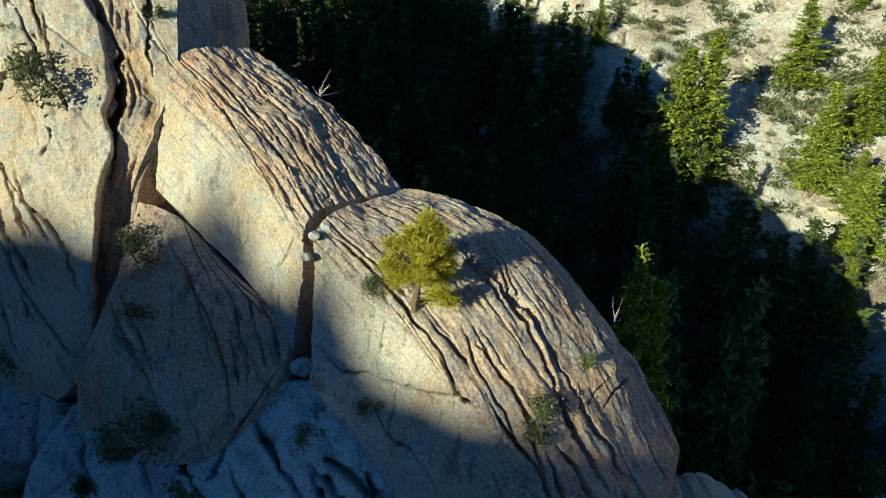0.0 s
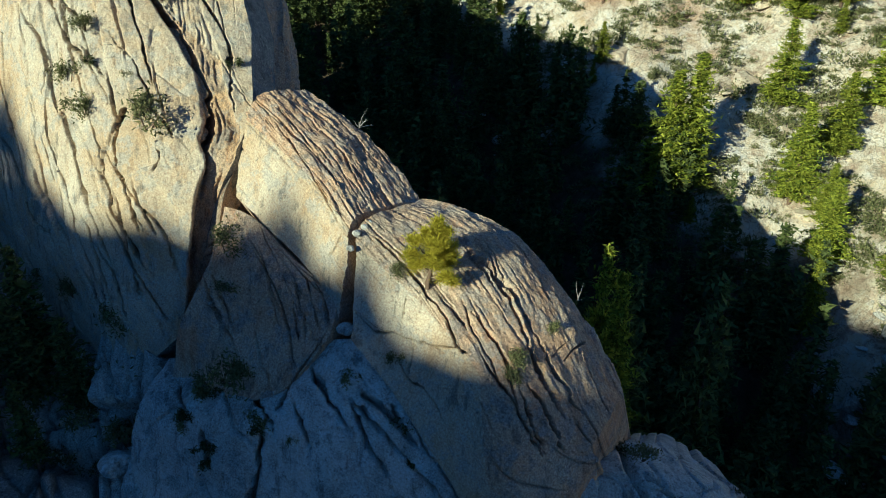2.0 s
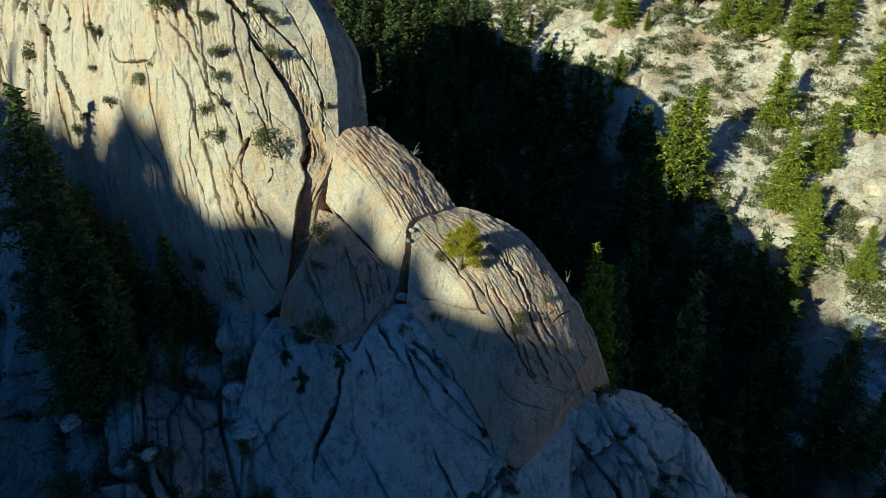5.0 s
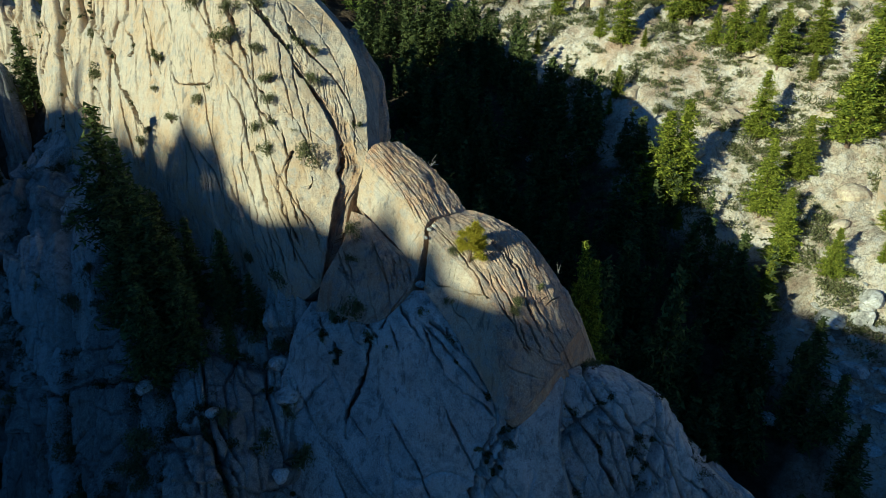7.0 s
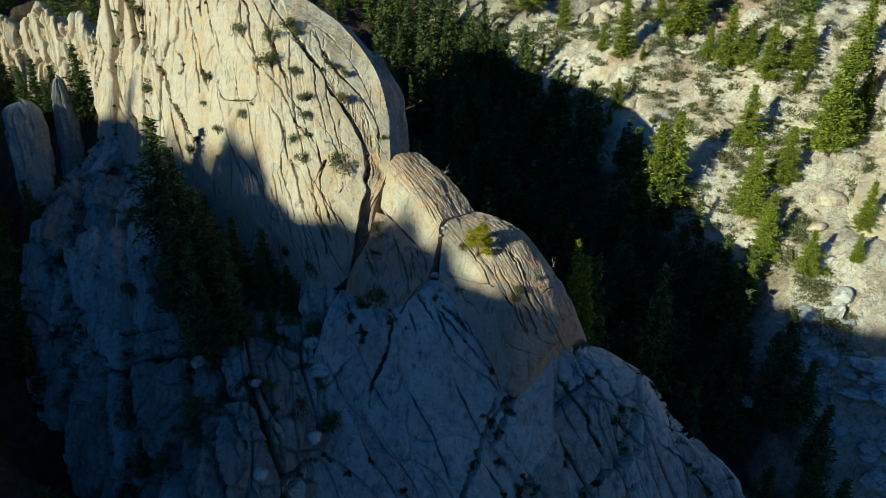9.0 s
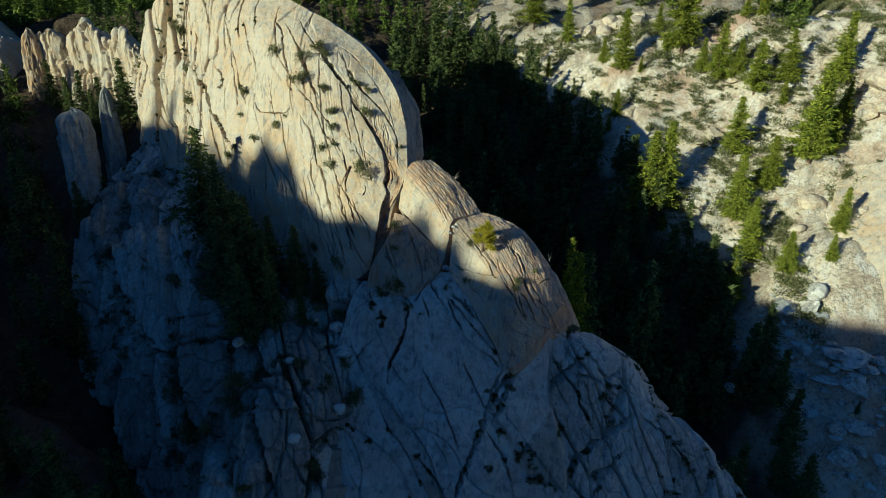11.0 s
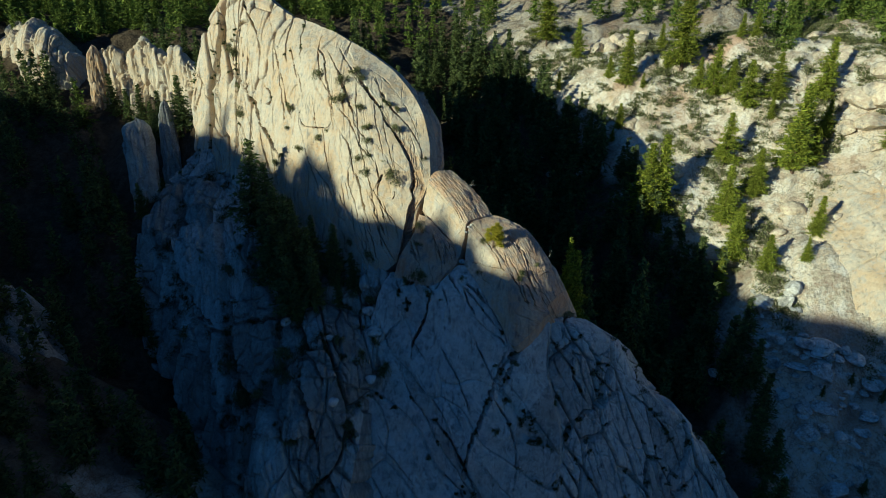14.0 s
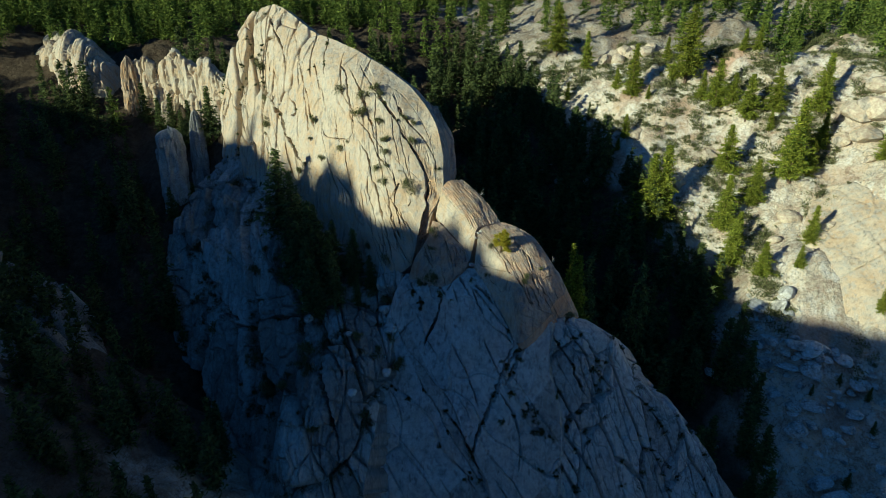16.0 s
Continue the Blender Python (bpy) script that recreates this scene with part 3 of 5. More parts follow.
crack("tree_block", 0.05, (4.1, 6.8), (3.9, 5.5), (3.7, 4.1))
crack("tree_block", 0.06, (4.9, 4.7), (4.7, 3.5), (4.5, 2))
crack("tree_block", 0.1, (3.3, 2.3), (4.3, 2), (5.7, 2.5), (6.5, 2.7), (7.7, 2.5))
crack("tree_block", 0.14, (6.3, 12.7), (8.6, 11.9), (9.8, 11.9), (11.8, 11.5), (12.8, 11.1), (14.3, 10), (15.7, 8.8), (17.9, 6.6))
crack("tree_block", 0.1, (8.3, 9.2), (9.6, 9.2), (10.4, 9.2), (11.6, 9), (12.4, 8.8))
crack("tree_block", 0.09, (5.7, 11.9), (7.5, 11.5), (8.8, 11.3))
crack("tree_block", 0.12, (9.4, 8.2), (10.2, 8), (11.6, 8), (12.6, 7.8), (14.3, 6.6), (15.5, 4.7))
crack("tree_block", 0.12, (13, 9), (14.3, 8.2), (15.9, 6.3), (17.5, 3.7))
crack("tree_block", 0.1, (7.1, 7.6), (7.7, 7.4), (8.3, 7), (9.2, 7.4))
crack("tree_block", 0.07, (15.9, 13.1), (15.1, 11.9), (14.7, 10.7))
crack("tree_block", 0.1, (12.6, 8.6), (13.8, 7.6), (15.1, 5.9), (15.7, 4.7))
crack("lower_slab", 0.2, (13.9, 58.4), (15.5, 56.9), (17, 55.5), (18.4, 54.3))
crack("lower_slab", 0.2, (17.8, 57.1), (19, 56.7), (20.2, 56.5), (20.8, 56.1), (22, 55.5), (23.2, 55.1))
crack("lower_slab", 0.2, (17.6, 56.1), (18.8, 54.9), (19.6, 53.5))
crack("lower_slab", 0.2, (20.6, 56.9), (21.6, 55.9))
crack("lower_slab", 0.41, (14.1, 59.6), (13.5, 58.4), (12.9, 57.1), (12.7, 55.9))
crack("lower_slab", 0.2, (2.4, 58), (4, 56.3), (4.8, 55.3))
crack("lower_slab", 0.2, (6.1, 54.5), (7.5, 52.9))
crack("lower_slab", 0.2, (2.2, 59.6), (4.4, 58.6), (6.5, 57.5))
crack("lower_slab", 0.32, (11.5, 55.1), (11.7, 50.9), (10.9, 48.5), (10.1, 46.3), (9.7, 43.3))
crack("lower_slab", 0.2, (18.2, 55.3), (20, 53.7), (21.2, 52.7))
crack("lower_slab", 0.2, (6.5, 53.9), (7.7, 51.7))
crack("lower_slab", 0.2, (21.4, 52.1), (24.2, 51.1), (26.7, 50.5), (28.1, 49.1))
crack("lower_slab", 0.2, (29.7, 52.1), (28.3, 53.9), (26, 55.1), (24.4, 56.7), (22.4, 58), (20.6, 59.2))
crack("lower_slab", 0.43, (31.3, 52.3), (30.1, 49.7), (28.7, 46.5), (27.1, 43.1), (25.8, 40.4))
crack("lower_slab", 0.29, (28.1, 49.1), (26.4, 45.5), (24.8, 40.2))
crack("lower_slab", 0.43, (30.7, 51.3), (27.3, 45.9), (24.4, 40.2), (22.2, 35), (20.2, 28.2), (19.6, 25.2))
crack("lower_slab", 0.36, (14.3, 33.2), (18.2, 28.8), (20.4, 25.2), (22.6, 20.1))
crack("lower_slab", 0.2, (16.6, 56.7), (22.4, 54.1), (27.7, 51.1))
crack("lower_slab", 0.2, (9.1, 58), (11.1, 56.1), (12.7, 54.1))
crack("lower_slab", 0.2, (13.7, 56.3), (14.9, 54.3), (15.7, 52.7))
crack("lower_slab", 0.2, (22.2, 56.3), (25, 53.9), (27.5, 51.5), (28.1, 49.3))
crack("lower_slab", 0.2, (27.3, 58.2), (27.9, 54.7))
crack("lower_slab", 0.2, (24.4, 40.2), (26.9, 35.8), (28.1, 30.2), (27.7, 24.1))
crack("lower_slab", 0.2, (16.2, 24.3), (19, 22.1), (21.2, 19.3))
crack("lower_slab", 0.2, (21.8, 48.9), (24.2, 44.9), (25.4, 41.9))
crack("lower_slab", 0.2, (15.5, 45.5), (18.8, 40.4), (20.8, 35.2))
crack("lower_ridge", 0.29, (3.6, 46.9), (6.2, 44.3), (7.8, 42.7), (10.5, 40.5), (11.7, 39.1))
crack("lower_ridge", 0.2, (9.9, 40.7), (11.5, 42.3), (12.3, 43.9))
crack("lower_ridge", 0.2, (10.5, 40.5), (14.1, 41.1), (18.1, 43.1))
crack("lower_ridge", 0.23, (7, 41.1), (9.9, 39.3), (14.1, 38.1), (16.3, 38.5))
crack("lower_ridge", 0.29, (0.6, 44.3), (2.6, 41.7), (5.6, 38.9), (7.8, 36.2), (9.7, 34.4))
crack("lower_ridge", 0.51, (16.7, 39.9), (11.5, 34.4), (7, 29.6), (5.2, 25.6), (3.6, 19.9), (0.8, 13.9))
crack("lower_ridge", 0.29, (15.3, 34.2), (19.9, 30.8), (23.7, 26.8), (26.4, 24))
crack("lower_ridge", 0.23, (15.3, 34.2), (12.3, 29.4), (9.9, 25))
crack("lower_ridge", 0.29, (5.6, 23.4), (8.5, 20.7), (10.9, 17.9))
crack("lower_ridge", 0.36, (17.7, 40.5), (25.6, 40.5), (31.2, 37.9), (34, 35.2), (31.2, 27.4))
crack("lower_ridge", 0.23, (9.9, 40.9), (11.3, 38.9), (14.9, 38.1))
crack("lower_ridge", 0.29, (4.6, 41.1), (10.1, 40.3))
crack("lower_ridge", 0.36, (40.9, 39.7), (35, 32.8), (32.2, 28))
crack("rock_apron", 0.51, (7.6, 22.9), (16.1, 21.9), (22.5, 22.3), (30.7, 23.3), (38.8, 24.2), (40.8, 23.6))
crack("rock_apron", 0.51, (40.6, 23.8), (47.6, 29), (55, 32.8), (59.3, 34.8))
crack("rock_apron", 0.29, (36.4, 26.8), (40.6, 31), (46.6, 31.8), (46.2, 28.6), (42, 25.8), (36.4, 26.8))
crack("rock_apron", 0.43, (66.5, 28.4), (65.3, 30), (66.1, 32.4), (68.7, 35.2), (73.1, 33), (76.5, 31.8), (78.5, 29.6))
crack("rock_apron", 0.29, (70.3, 34.8), (74.5, 31.8), (77.5, 29.8))
crack("rock_apron", 0.43, (40, 20.3), (50.2, 23.3), (58.9, 22.5), (62.9, 22.3))
crack("rock_apron", 0.43, (38, 12.3), (47.4, 12.9), (56.2, 11.9))
crack("rock_apron", 0.51, (66.9, 28.6), (70.7, 25), (73.7, 22.5), (75.7, 20.7))
crack("rock_apron", 0.65, (79.5, 27.4), (82.4, 23.1))
crack("rock_apron", 0.36, (39.2, 23.1), (46.8, 29), (54.4, 32.4), (60.1, 35.4))
crack("rock_apron", 0.29, (69.1, 35), (71.5, 33.4), (73.7, 32.2), (76.5, 30.6))
crack("rock_apron", 0.29, (67.3, 31.6), (70.1, 30.6), (72.7, 29))
crack("rock_apron", 0.51, (65.5, 29.4), (67.1, 31.6), (67.5, 34), (69.3, 35.6), (70.9, 36.8), (73.7, 34.8), (76.5, 33.2))

# ---- the ridge of rock ----
def rusty(u, v):
    """How far into the recessed rusty strip beside the dome's outer fin, in metres (less than 0: outside)."""
    j = 0.12 * fbm(u / 0.8, v / 1.8, 2.0, 91, 4)
    a = np.interp(v, [8, 18, 21, 23.2, 25.4, 27.4, 29.6, 31, 32.2, 33, 34, 35], [69.3, 69, 69, 67.9, 67.7, 67.1, 66, 64, 60.5, 57.5, 52.5, 49])
    b = np.interp(v, [8, 17, 25.6, 27, 30, 32.9, 34.9, 35.9, 37], [71.2, 71.2, 70.6, 69.9, 68.7, 67.7, 66.1, 61.5, 50])
    return np.minimum(u - a, b - u) + j


def main_relief(u, v):
    h = (strata(u, v, 120, 4.3, 1, 0.5, 0.10, 1.2, 0.08, 5, often=-0.08) + strata(u, v, 131, 6.5, 2, 0.9, 0.22, 1.4, 0.12, 9, often=-0.05)
         + strata(u, v, 118, 1.3, 12, 0.8, 0.05, 0.16, 0.05, 3, often=-0.15) + cells(u, v, 4.5, 18, 2.6, 122, 0.16, 0.05, 0.06))
    edge = np.interp(v, [8, 17, 25, 29.5, 33, 36], [70.75, 70.75, 70.2, 68.3, 58, 50])
    h = h * np.clip((edge - 1.5 - u) / 4, 0.12, 1)
    low = np.clip((17 - v) / 8, 0, 1) * np.clip((u - 34) / 8, 0, 1)
    h = h + low * strata(u, v, 112, 2.1, 16, 0.6, 0.22, 0.9, 0.11, 7, often=0.1)
    left = np.clip((26 - u) / 14, 0, 1)
    h = h + left * (strata(u, v, 106, 5.0, 14, 1.0, 0.8, 2.6, 0.2, 14, often=-0.1) + cells(u, v, 5.0, 24, 2.8, 108, 0.6, 1.0, 0.12, warp=0.12))
    gully = u - np.interp(v, [13.5, 17.7, 23, 27.8, 32.7, 38.7], [2.2, 0.9, 0.2, 1.1, 1.7, -2.0]) + 0.4 * fbm(u / 3, v / 3, 1.0, 93, 3)
    h = h - 4.5 * np.exp(-(gully / 0.8) ** 2)
    r = rusty(u, v)
    deep = (0.45 + 1.4 * np.clip((22 - v) / 6, 0, 1)) * np.clip((34.5 - v) / 3, 0, 1)
    flute = 0.2 * vnoise(r / 0.2, (v - u) / 4, 0.5, 15) + 0.1 * fbm(r / 0.3, (v - u) / 1.2, 2.5, 16, 3)
    return h - np.clip(r / 0.25, 0, 1) * np.clip((36 - v) / 3, 0, 1) * (deep - flute)


# The flank's darker granite puts its shade into the colour.
dome = rock("main_cliff", [
    [(-80, 67, 80), (-66, 56, 78), (-52, 44.5, 77), (-40, 38.5, 77), (-30, 32.5, 76), (-23, 28.5, 76), (-17.8, 28.6, 80)],
    [(-79.5, 70, 92), (-66, 60, 91), (-53, 49, 90), (-40, 41, 89), (-29, 34, 88), (-21, 30.5, 88), (-15.6, 29.8, 88.5)],
    [(-78, 73, 104), (-66, 65, 103), (-54, 55, 101), (-41, 46, 101), (-30, 39, 99.5), (-21, 35, 96), (-13.8, 34.2, 94)],
    [(-75, 75.5, 114.5), (-70, 72.8, 117.3), (-64.5, 70.2, 118.6), (-54, 63, 114.5), (-43, 54, 113.5), (-32, 46, 110.5), (-24, 42.5, 106), (-18.6, 40.2, 101.2), (-14.3, 36.8, 96.4)],
    [(-73, 78.5, 118.5), (-68, 75.8, 121.3), (-62.5, 73, 122.6), (-57, 70, 120.4), (-52, 66.5, 118), (-42, 58.5, 116.6), (-31, 51, 113.5), (-22, 46.8, 108.8), (-16.6, 41.9, 103.2), (-14.6, 38.8, 98.4)],
], 0.105, M_FACE, (1, 2, -1), main_relief, "tall pale sunlit granite dome face, split by long cracks", "cliff", [
    ([(49, 38.5), (57, 38.5), (66, 37), (70.5, 30)], 0.14, 0.5), ([(10.4, 25.4), (23.2, 19.9), (33.6, 14)], 0.3, 1.2, 0.4), ([(1.6, 33), (1.7, 25.4), (3.9, 16.4)], 0.6, 2.0, 0.5),
], 0.7, lambda u, v: np.where((rusty(u, v) > 0.1) & (v < 32.5), 999, strata(u, v, 131, 6.5, 2, 0.9, number=True)), dense=[0.18, 0.14, 0.085, 0.075], under=0.7, start=6.8, side=M_SHADE_ROCK)

rear = rock("rear_flank", [
    [(-73, 78.8, 118.1), (-68, 76.1, 120.9), (-62.5, 73.3, 122.2), (-57, 70.3, 120.0), (-52, 66.8, 117.6), (-42, 58.8, 116.2), (-31, 51.3, 113.1), (-22, 47.1, 108.4), (-16.9, 42.4, 102.8), (-14.8, 39.4, 98.0)],
    [(-70, 83, 110), (-60, 77, 114), (-49, 71, 112), (-38, 64, 109), (-27, 57, 105), (-18.5, 51, 99), (-14.5, 44.5, 90)],
    [(-65, 89, 90), (-54, 84, 90), (-42, 80, 84), (-32, 72, 80), (-22, 64, 76), (-18, 58, 72), (-14, 50, 72)],
], 0.4, M_APRON, (-4, 3, -6), lambda u, v: strata(u, v, 100, 2.4, 13, 0.6, 0.40, 0.9, 0.3, 9), "dark shaded rear flank of the granite dome", "cliff")

outer = rock("outer_flank", [
    [(-17.7, 29.4, 79.8), (-15.5, 30.8, 88.1), (-13.8, 34.9, 93.5), (-14.3, 37.5, 95.9), (-14.6, 39.5, 97.8), (-16.6, 42.6, 102.6), (-18.3, 44.5, 104.6)],
    [(-17.6, 40.6, 76.8), (-15.3, 42.7, 86.1), (-13.5, 44.8, 93.0), (-13.9, 46.6, 96.5), (-15.3, 49.2, 100.2), (-17.2, 50.3, 102.6), (-18.6, 47.6, 105.0)],
    [(-18.6, 60.2, 64.2), (-18.4, 58.2, 77.0), (-17.7, 56.1, 87.2), (-17.7, 56.3, 93.6), (-19.8, 58.2, 98.7), (-21.8, 58.9, 101.3), (-24.3, 61.4, 104.5)],
], 0.12, M_BLOCK, (-4, 3, -3), lambda u, v: strata(u, v, 6, 1.2, 23, 0.4, 0.15, 0.6, 0.10, 7), "dark fluted flank closing the dome's outer edge", "cliff")

for ob in (rear, outer):
    ob.parent = dome
    del ob["category"]

rock("front_block", [
    [(-14.6, 31.0, 88.5), (-12.0, 28.6, 87.2), (-9.4, 26.6, 85.6), (-6.8, 24.7, 83.0)],
    [(-14.2, 32.2, 91.5), (-11.0, 29.0, 90.0), (-8.4, 27.0, 88.6), (-6.2, 25.1, 86.5)],
    [(-13.3, 33.4, 94.6), (-10.5, 30.6, 92.6), (-8.2, 28.4, 91.0), (-5.9, 26.0, 88.8)],
    [(-12.0, 34.6, 95.0), (-8.9, 32.0, 93.2), (-6.3, 29.9, 91.4), (-4.2, 27.9, 89.1)],
    [(-10.3, 36.2, 94.6), (-6.7, 33.8, 92.8), (-4.0, 32.0, 90.9), (-2.0, 30.4, 88.6)],
], 0.05, M_BLOCK, (2, 5, -8), lambda u, v: np.clip((v - 4.2) * 1.2, 0.25, 1) * (strata(u, v, -4, 0.6, 3, 0.3, 0.12, 0.40, 0.05, 3.0, often=0.1) + strata(u, v, -6, 0.24, 33, 0.25, 0.03, 0.16, 0.035, 1.6, often=-0.1) + 0.05 * fbm(u / 0.6, v / 0.25, 3.0, 35, 4, 0.6)),
    "wedge of tan granite with a furrowed sunlit top", "rock block", [
    ([(9.5, 1.4), (10.4, 3.0), (11.5, 5.1)], 0.05, 0.15), ([(1.0, 6.9), (5.8, 6.0), (9.1, 5.2), (11.5, 5.6)], 0.09, 0.4), ([(0.9, 7.8), (6.8, 6.9), (11.5, 6.2)], 0.09, 0.4, 0.1), ([(0.8, 9.0), (6.7, 8.4), (10.7, 7.7), (11.8, 7.7)], 0.08, 0.35, 0.1),
], 0.8, lambda u, v: np.where(v < 5.3, 998, (v > 7.6).astype(int)), "face")

def bent(u, v):
    """The furrows run level along the top and turn down over the outer end."""
    return v + 0.15 * u + 0.12 * np.maximum(0, u - 12) ** 2


def furrowed(u, v):
    """1 where the block is furrowed, near 0 on its smooth front."""
    return np.clip(np.maximum((v - 6.5) * 0.8, (u - 9.4 - 0.45 * (7 - v)) * 0.8), 0.12, 1)


rock("tree_block", [
    [(-5.9, 23.0, 82.4), (-3.6, 21.6, 80.2), (0.5, 18.2, 75.6), (3.6, 15.9, 71.8), (6.4, 17.3, 74.0), (9.0, 19.6, 76.6)],
    [(-5.8, 23.8, 83.2), (-3.3, 22.8, 82.2), (0.9, 20.3, 82.4), (4.5, 18.6, 80.0), (8.6, 19.6, 77.0)],
    [(-5.6, 24.8, 86.4), (-2.8, 23.4, 85.0), (0.9, 20.9, 83.4), (5.0, 19.8, 81.6), (9.8, 21.2, 78.6)],
    [(-5.5, 25.8, 88.5), (-1.6, 24.2, 86.0), (2.0, 22.8, 85.0), (6.0, 22.4, 83.2), (11.0, 23.0, 78.9)],
    [(-3.8, 28.1, 88.9), (0.6, 26.8, 87.4), (3.6, 26.4, 86.4), (6.8, 25.6, 84.4), (11.2, 24.3, 78.8)],
    [(-1.9, 30.6, 88.7), (1.1, 30.2, 88.1), (3.9, 29.4, 87.0), (7.5, 27.3, 84.0), (11.4, 25.7, 78.1)],
], 0.055, M_BLOCK, (3, 6, -9), lambda u, v: furrowed(u, v) * (strata(u, bent(u, v), 0, 1.5, 4, 0.35, 0.14, 0.6, 0.06, 5, often=-0.1) + np.clip((14 - u) / 3, 0.1, 1) * strata(u, bent(u, v), -2, 0.5, 34, 0.25, 0.04, 0.16, 0.035, 3, often=-0.15) + 0.04 * fbm(u / 0.9, bent(u, v) / 0.3, 3.0, 36, 4, 0.6)),
    "rounded tan granite block with deep parallel furrows", "rock block", [
    ([(0.7, 8.7), (2.6, 8.5), (5.2, 8.1), (7.3, 7.7), (8.5, 7.2)], 0.14, 0.8, 0.25), ([(6.2, 8.5), (7.5, 8.3), (8.7, 8.3)], 0.1, 0.5), ([(8.0, 9.5), (9.5, 9.3), (10.7, 9.2), (11.6, 8.8), (13.4, 7.4)], 0.14, 0.7, 0.2),
    ([(4.8, 12.0), (8.4, 11.7), (10.4, 11.4), (12.1, 10.7), (14.3, 9.1), (16.4, 6.9)], 0.14, 0.9, 0.3), ([(5.5, 13.5), (8.9, 12.1), (10.7, 11.9), (12.1, 10.9)], 0.08, 0.4), ([(6.7, 15.0), (9.8, 14.6), (12.4, 13.4)], 0.1, 0.5, -0.2),
    ([(14.5, 12.4), (14.0, 10.9), (13.9, 10.6)], 0.07, 0.3), ([(7.6, 9.2), (8.7, 8.6), (10.6, 8.3), (12.2, 7.8)], 0.1, 0.5), ([(0.2, 2.4), (3.3, 3.7), (4.9, 4.7), (6.7, 5.9), (8.7, 7.2)], 0.08, 0.3, 0.3),
    ([(3.9, 6.1), (3.7, 4.8), (3.5, 4.0)], 0.04, 0.15), ([(4.9, 4.8), (4.6, 3.0), (4.3, 2.0)], 0.05, 0.25),
], 0.8, lambda u, v: np.where(furrowed(u, v) < 0.5, 998, 1 + strata(u, bent(u, v), 0, 1.5, 4, 0.4, number=True)))

rock("left_slab", [
    [(-19.5, 26.0, 76.0), (-15.0, 23.6, 77.0), (-10.2, 22.2, 79.2), (-7.4, 23.6, 82.0)],
    [(-18.0, 26.6, 81.0), (-14.6, 25.4, 81.5), (-10.5, 24.4, 82.2), (-7.0, 24.8, 83.4)],
    [(-15.4, 27.4, 86.0), (-13.4, 26.8, 85.8), (-10.8, 26.2, 85.4), (-8.4, 25.8, 85.0)],
    [(-14.9, 29.4, 88.4), (-13.8, 29.2, 88.2), (-12.6, 28.8, 87.6), (-11.0, 27.8, 86.6)],
], 0.055, M_BLOCK, (3, 7, -6), lambda u, v: strata(u, v, 108, 1.6, 5, 0.5, 0.10, 0.25, 0.06, 5),
    "leaning tan granite slab with a rusty patch", "rock slab", [
    ([(3.0, 10.4), (4.8, 9.0), (5.7, 6.8), (6.7, 4.5), (7.3, 1.8)], 0.08, 0.4), ([(0.0, 7.6), (1.8, 5.7), (3.4, 4.0), (4.0, 2.8)], 0.16, 0.8, 0.3), ([(0.5, 7.8), (2.8, 5.6), (3.8, 3.8)], 0.12, 0.5),
    ([(2.8, 3.5), (3.8, 4.5), (5.0, 6.6), (7.3, 7.4), (9.6, 6.5)], 0.06, -0.05), ([(9.6, 6.9), (9.1, 4.5), (9.1, 2.1)], 0.07, 0.3), ([(8.9, 7.6), (8.4, 4.7), (8.7, 2.3)], 0.07, 0.3), ([(7.5, 7.3), (7.6, 5.2), (8.0, 2.3)], 0.07, 0.3),
], 0.7, lambda u, v: strata(u, v, 108, 1.6, 5, 0.5, number=True))

rock("lower_slab", [
    [(-25, 0, 26), (-14, -1, 26), (-4, -2, 26), (6, -1, 26), (14, 1, 26)],
    [(-24, 8, 44), (-14, 7.5, 44), (-4, 6.5, 44), (6, 7.5, 44), (13, 9, 44)],
    [(-24, 16, 58), (-14, 14, 58), (-4, 12.5, 58), (6, 13, 58), (12, 14, 58)],
    [(-23, 23.5, 69), (-14, 20.6, 70), (-6, 18.6, 71), (2, 17.4, 70), (9, 17.6, 68)],
    [(-20.8, 25.6, 76.2), (-14, 22.6, 77.4), (-7, 21.6, 79.5), (1, 20.0, 77.4), (9.4, 21.4, 75.5)],
    [(-20.0, 28, 77.0), (-12, 25.0, 79.5), (-6, 23.9, 81.8), (1, 22.6, 79.0), (9.4, 23.6, 76.0)],
], 0.125, M_APRON, (3, 10, -6), lambda u, v: strata(u, v, 126, 6.0, 6, 0.7, 0.12, 0.8, 0.09, 6, often=-0.25) + strata(u, v, 55, 13, 16, 0.9, 0.2, 0.8, 0.12, 7, often=-0.3) + strata(u, v, 122, 1.6, 26, 0.8, 0.05, 0.2, 0.05, 3, often=-0.2) + cells(u, v, 8, 17, 2.6, 128, 0.35, 0.5, 0.10, warp=0.25) * np.clip((46 - v) / 10, 0.12, 1),
    "large shaded grey granite slab below the blocks", "rock slab", [
], 0.6, lambda u, v: strata(u, v, 55, 13, 16, 0.6, number=True) * 100 + strata(u, v, 126, 6.0, 6, 0.4, number=True), under=0.5)

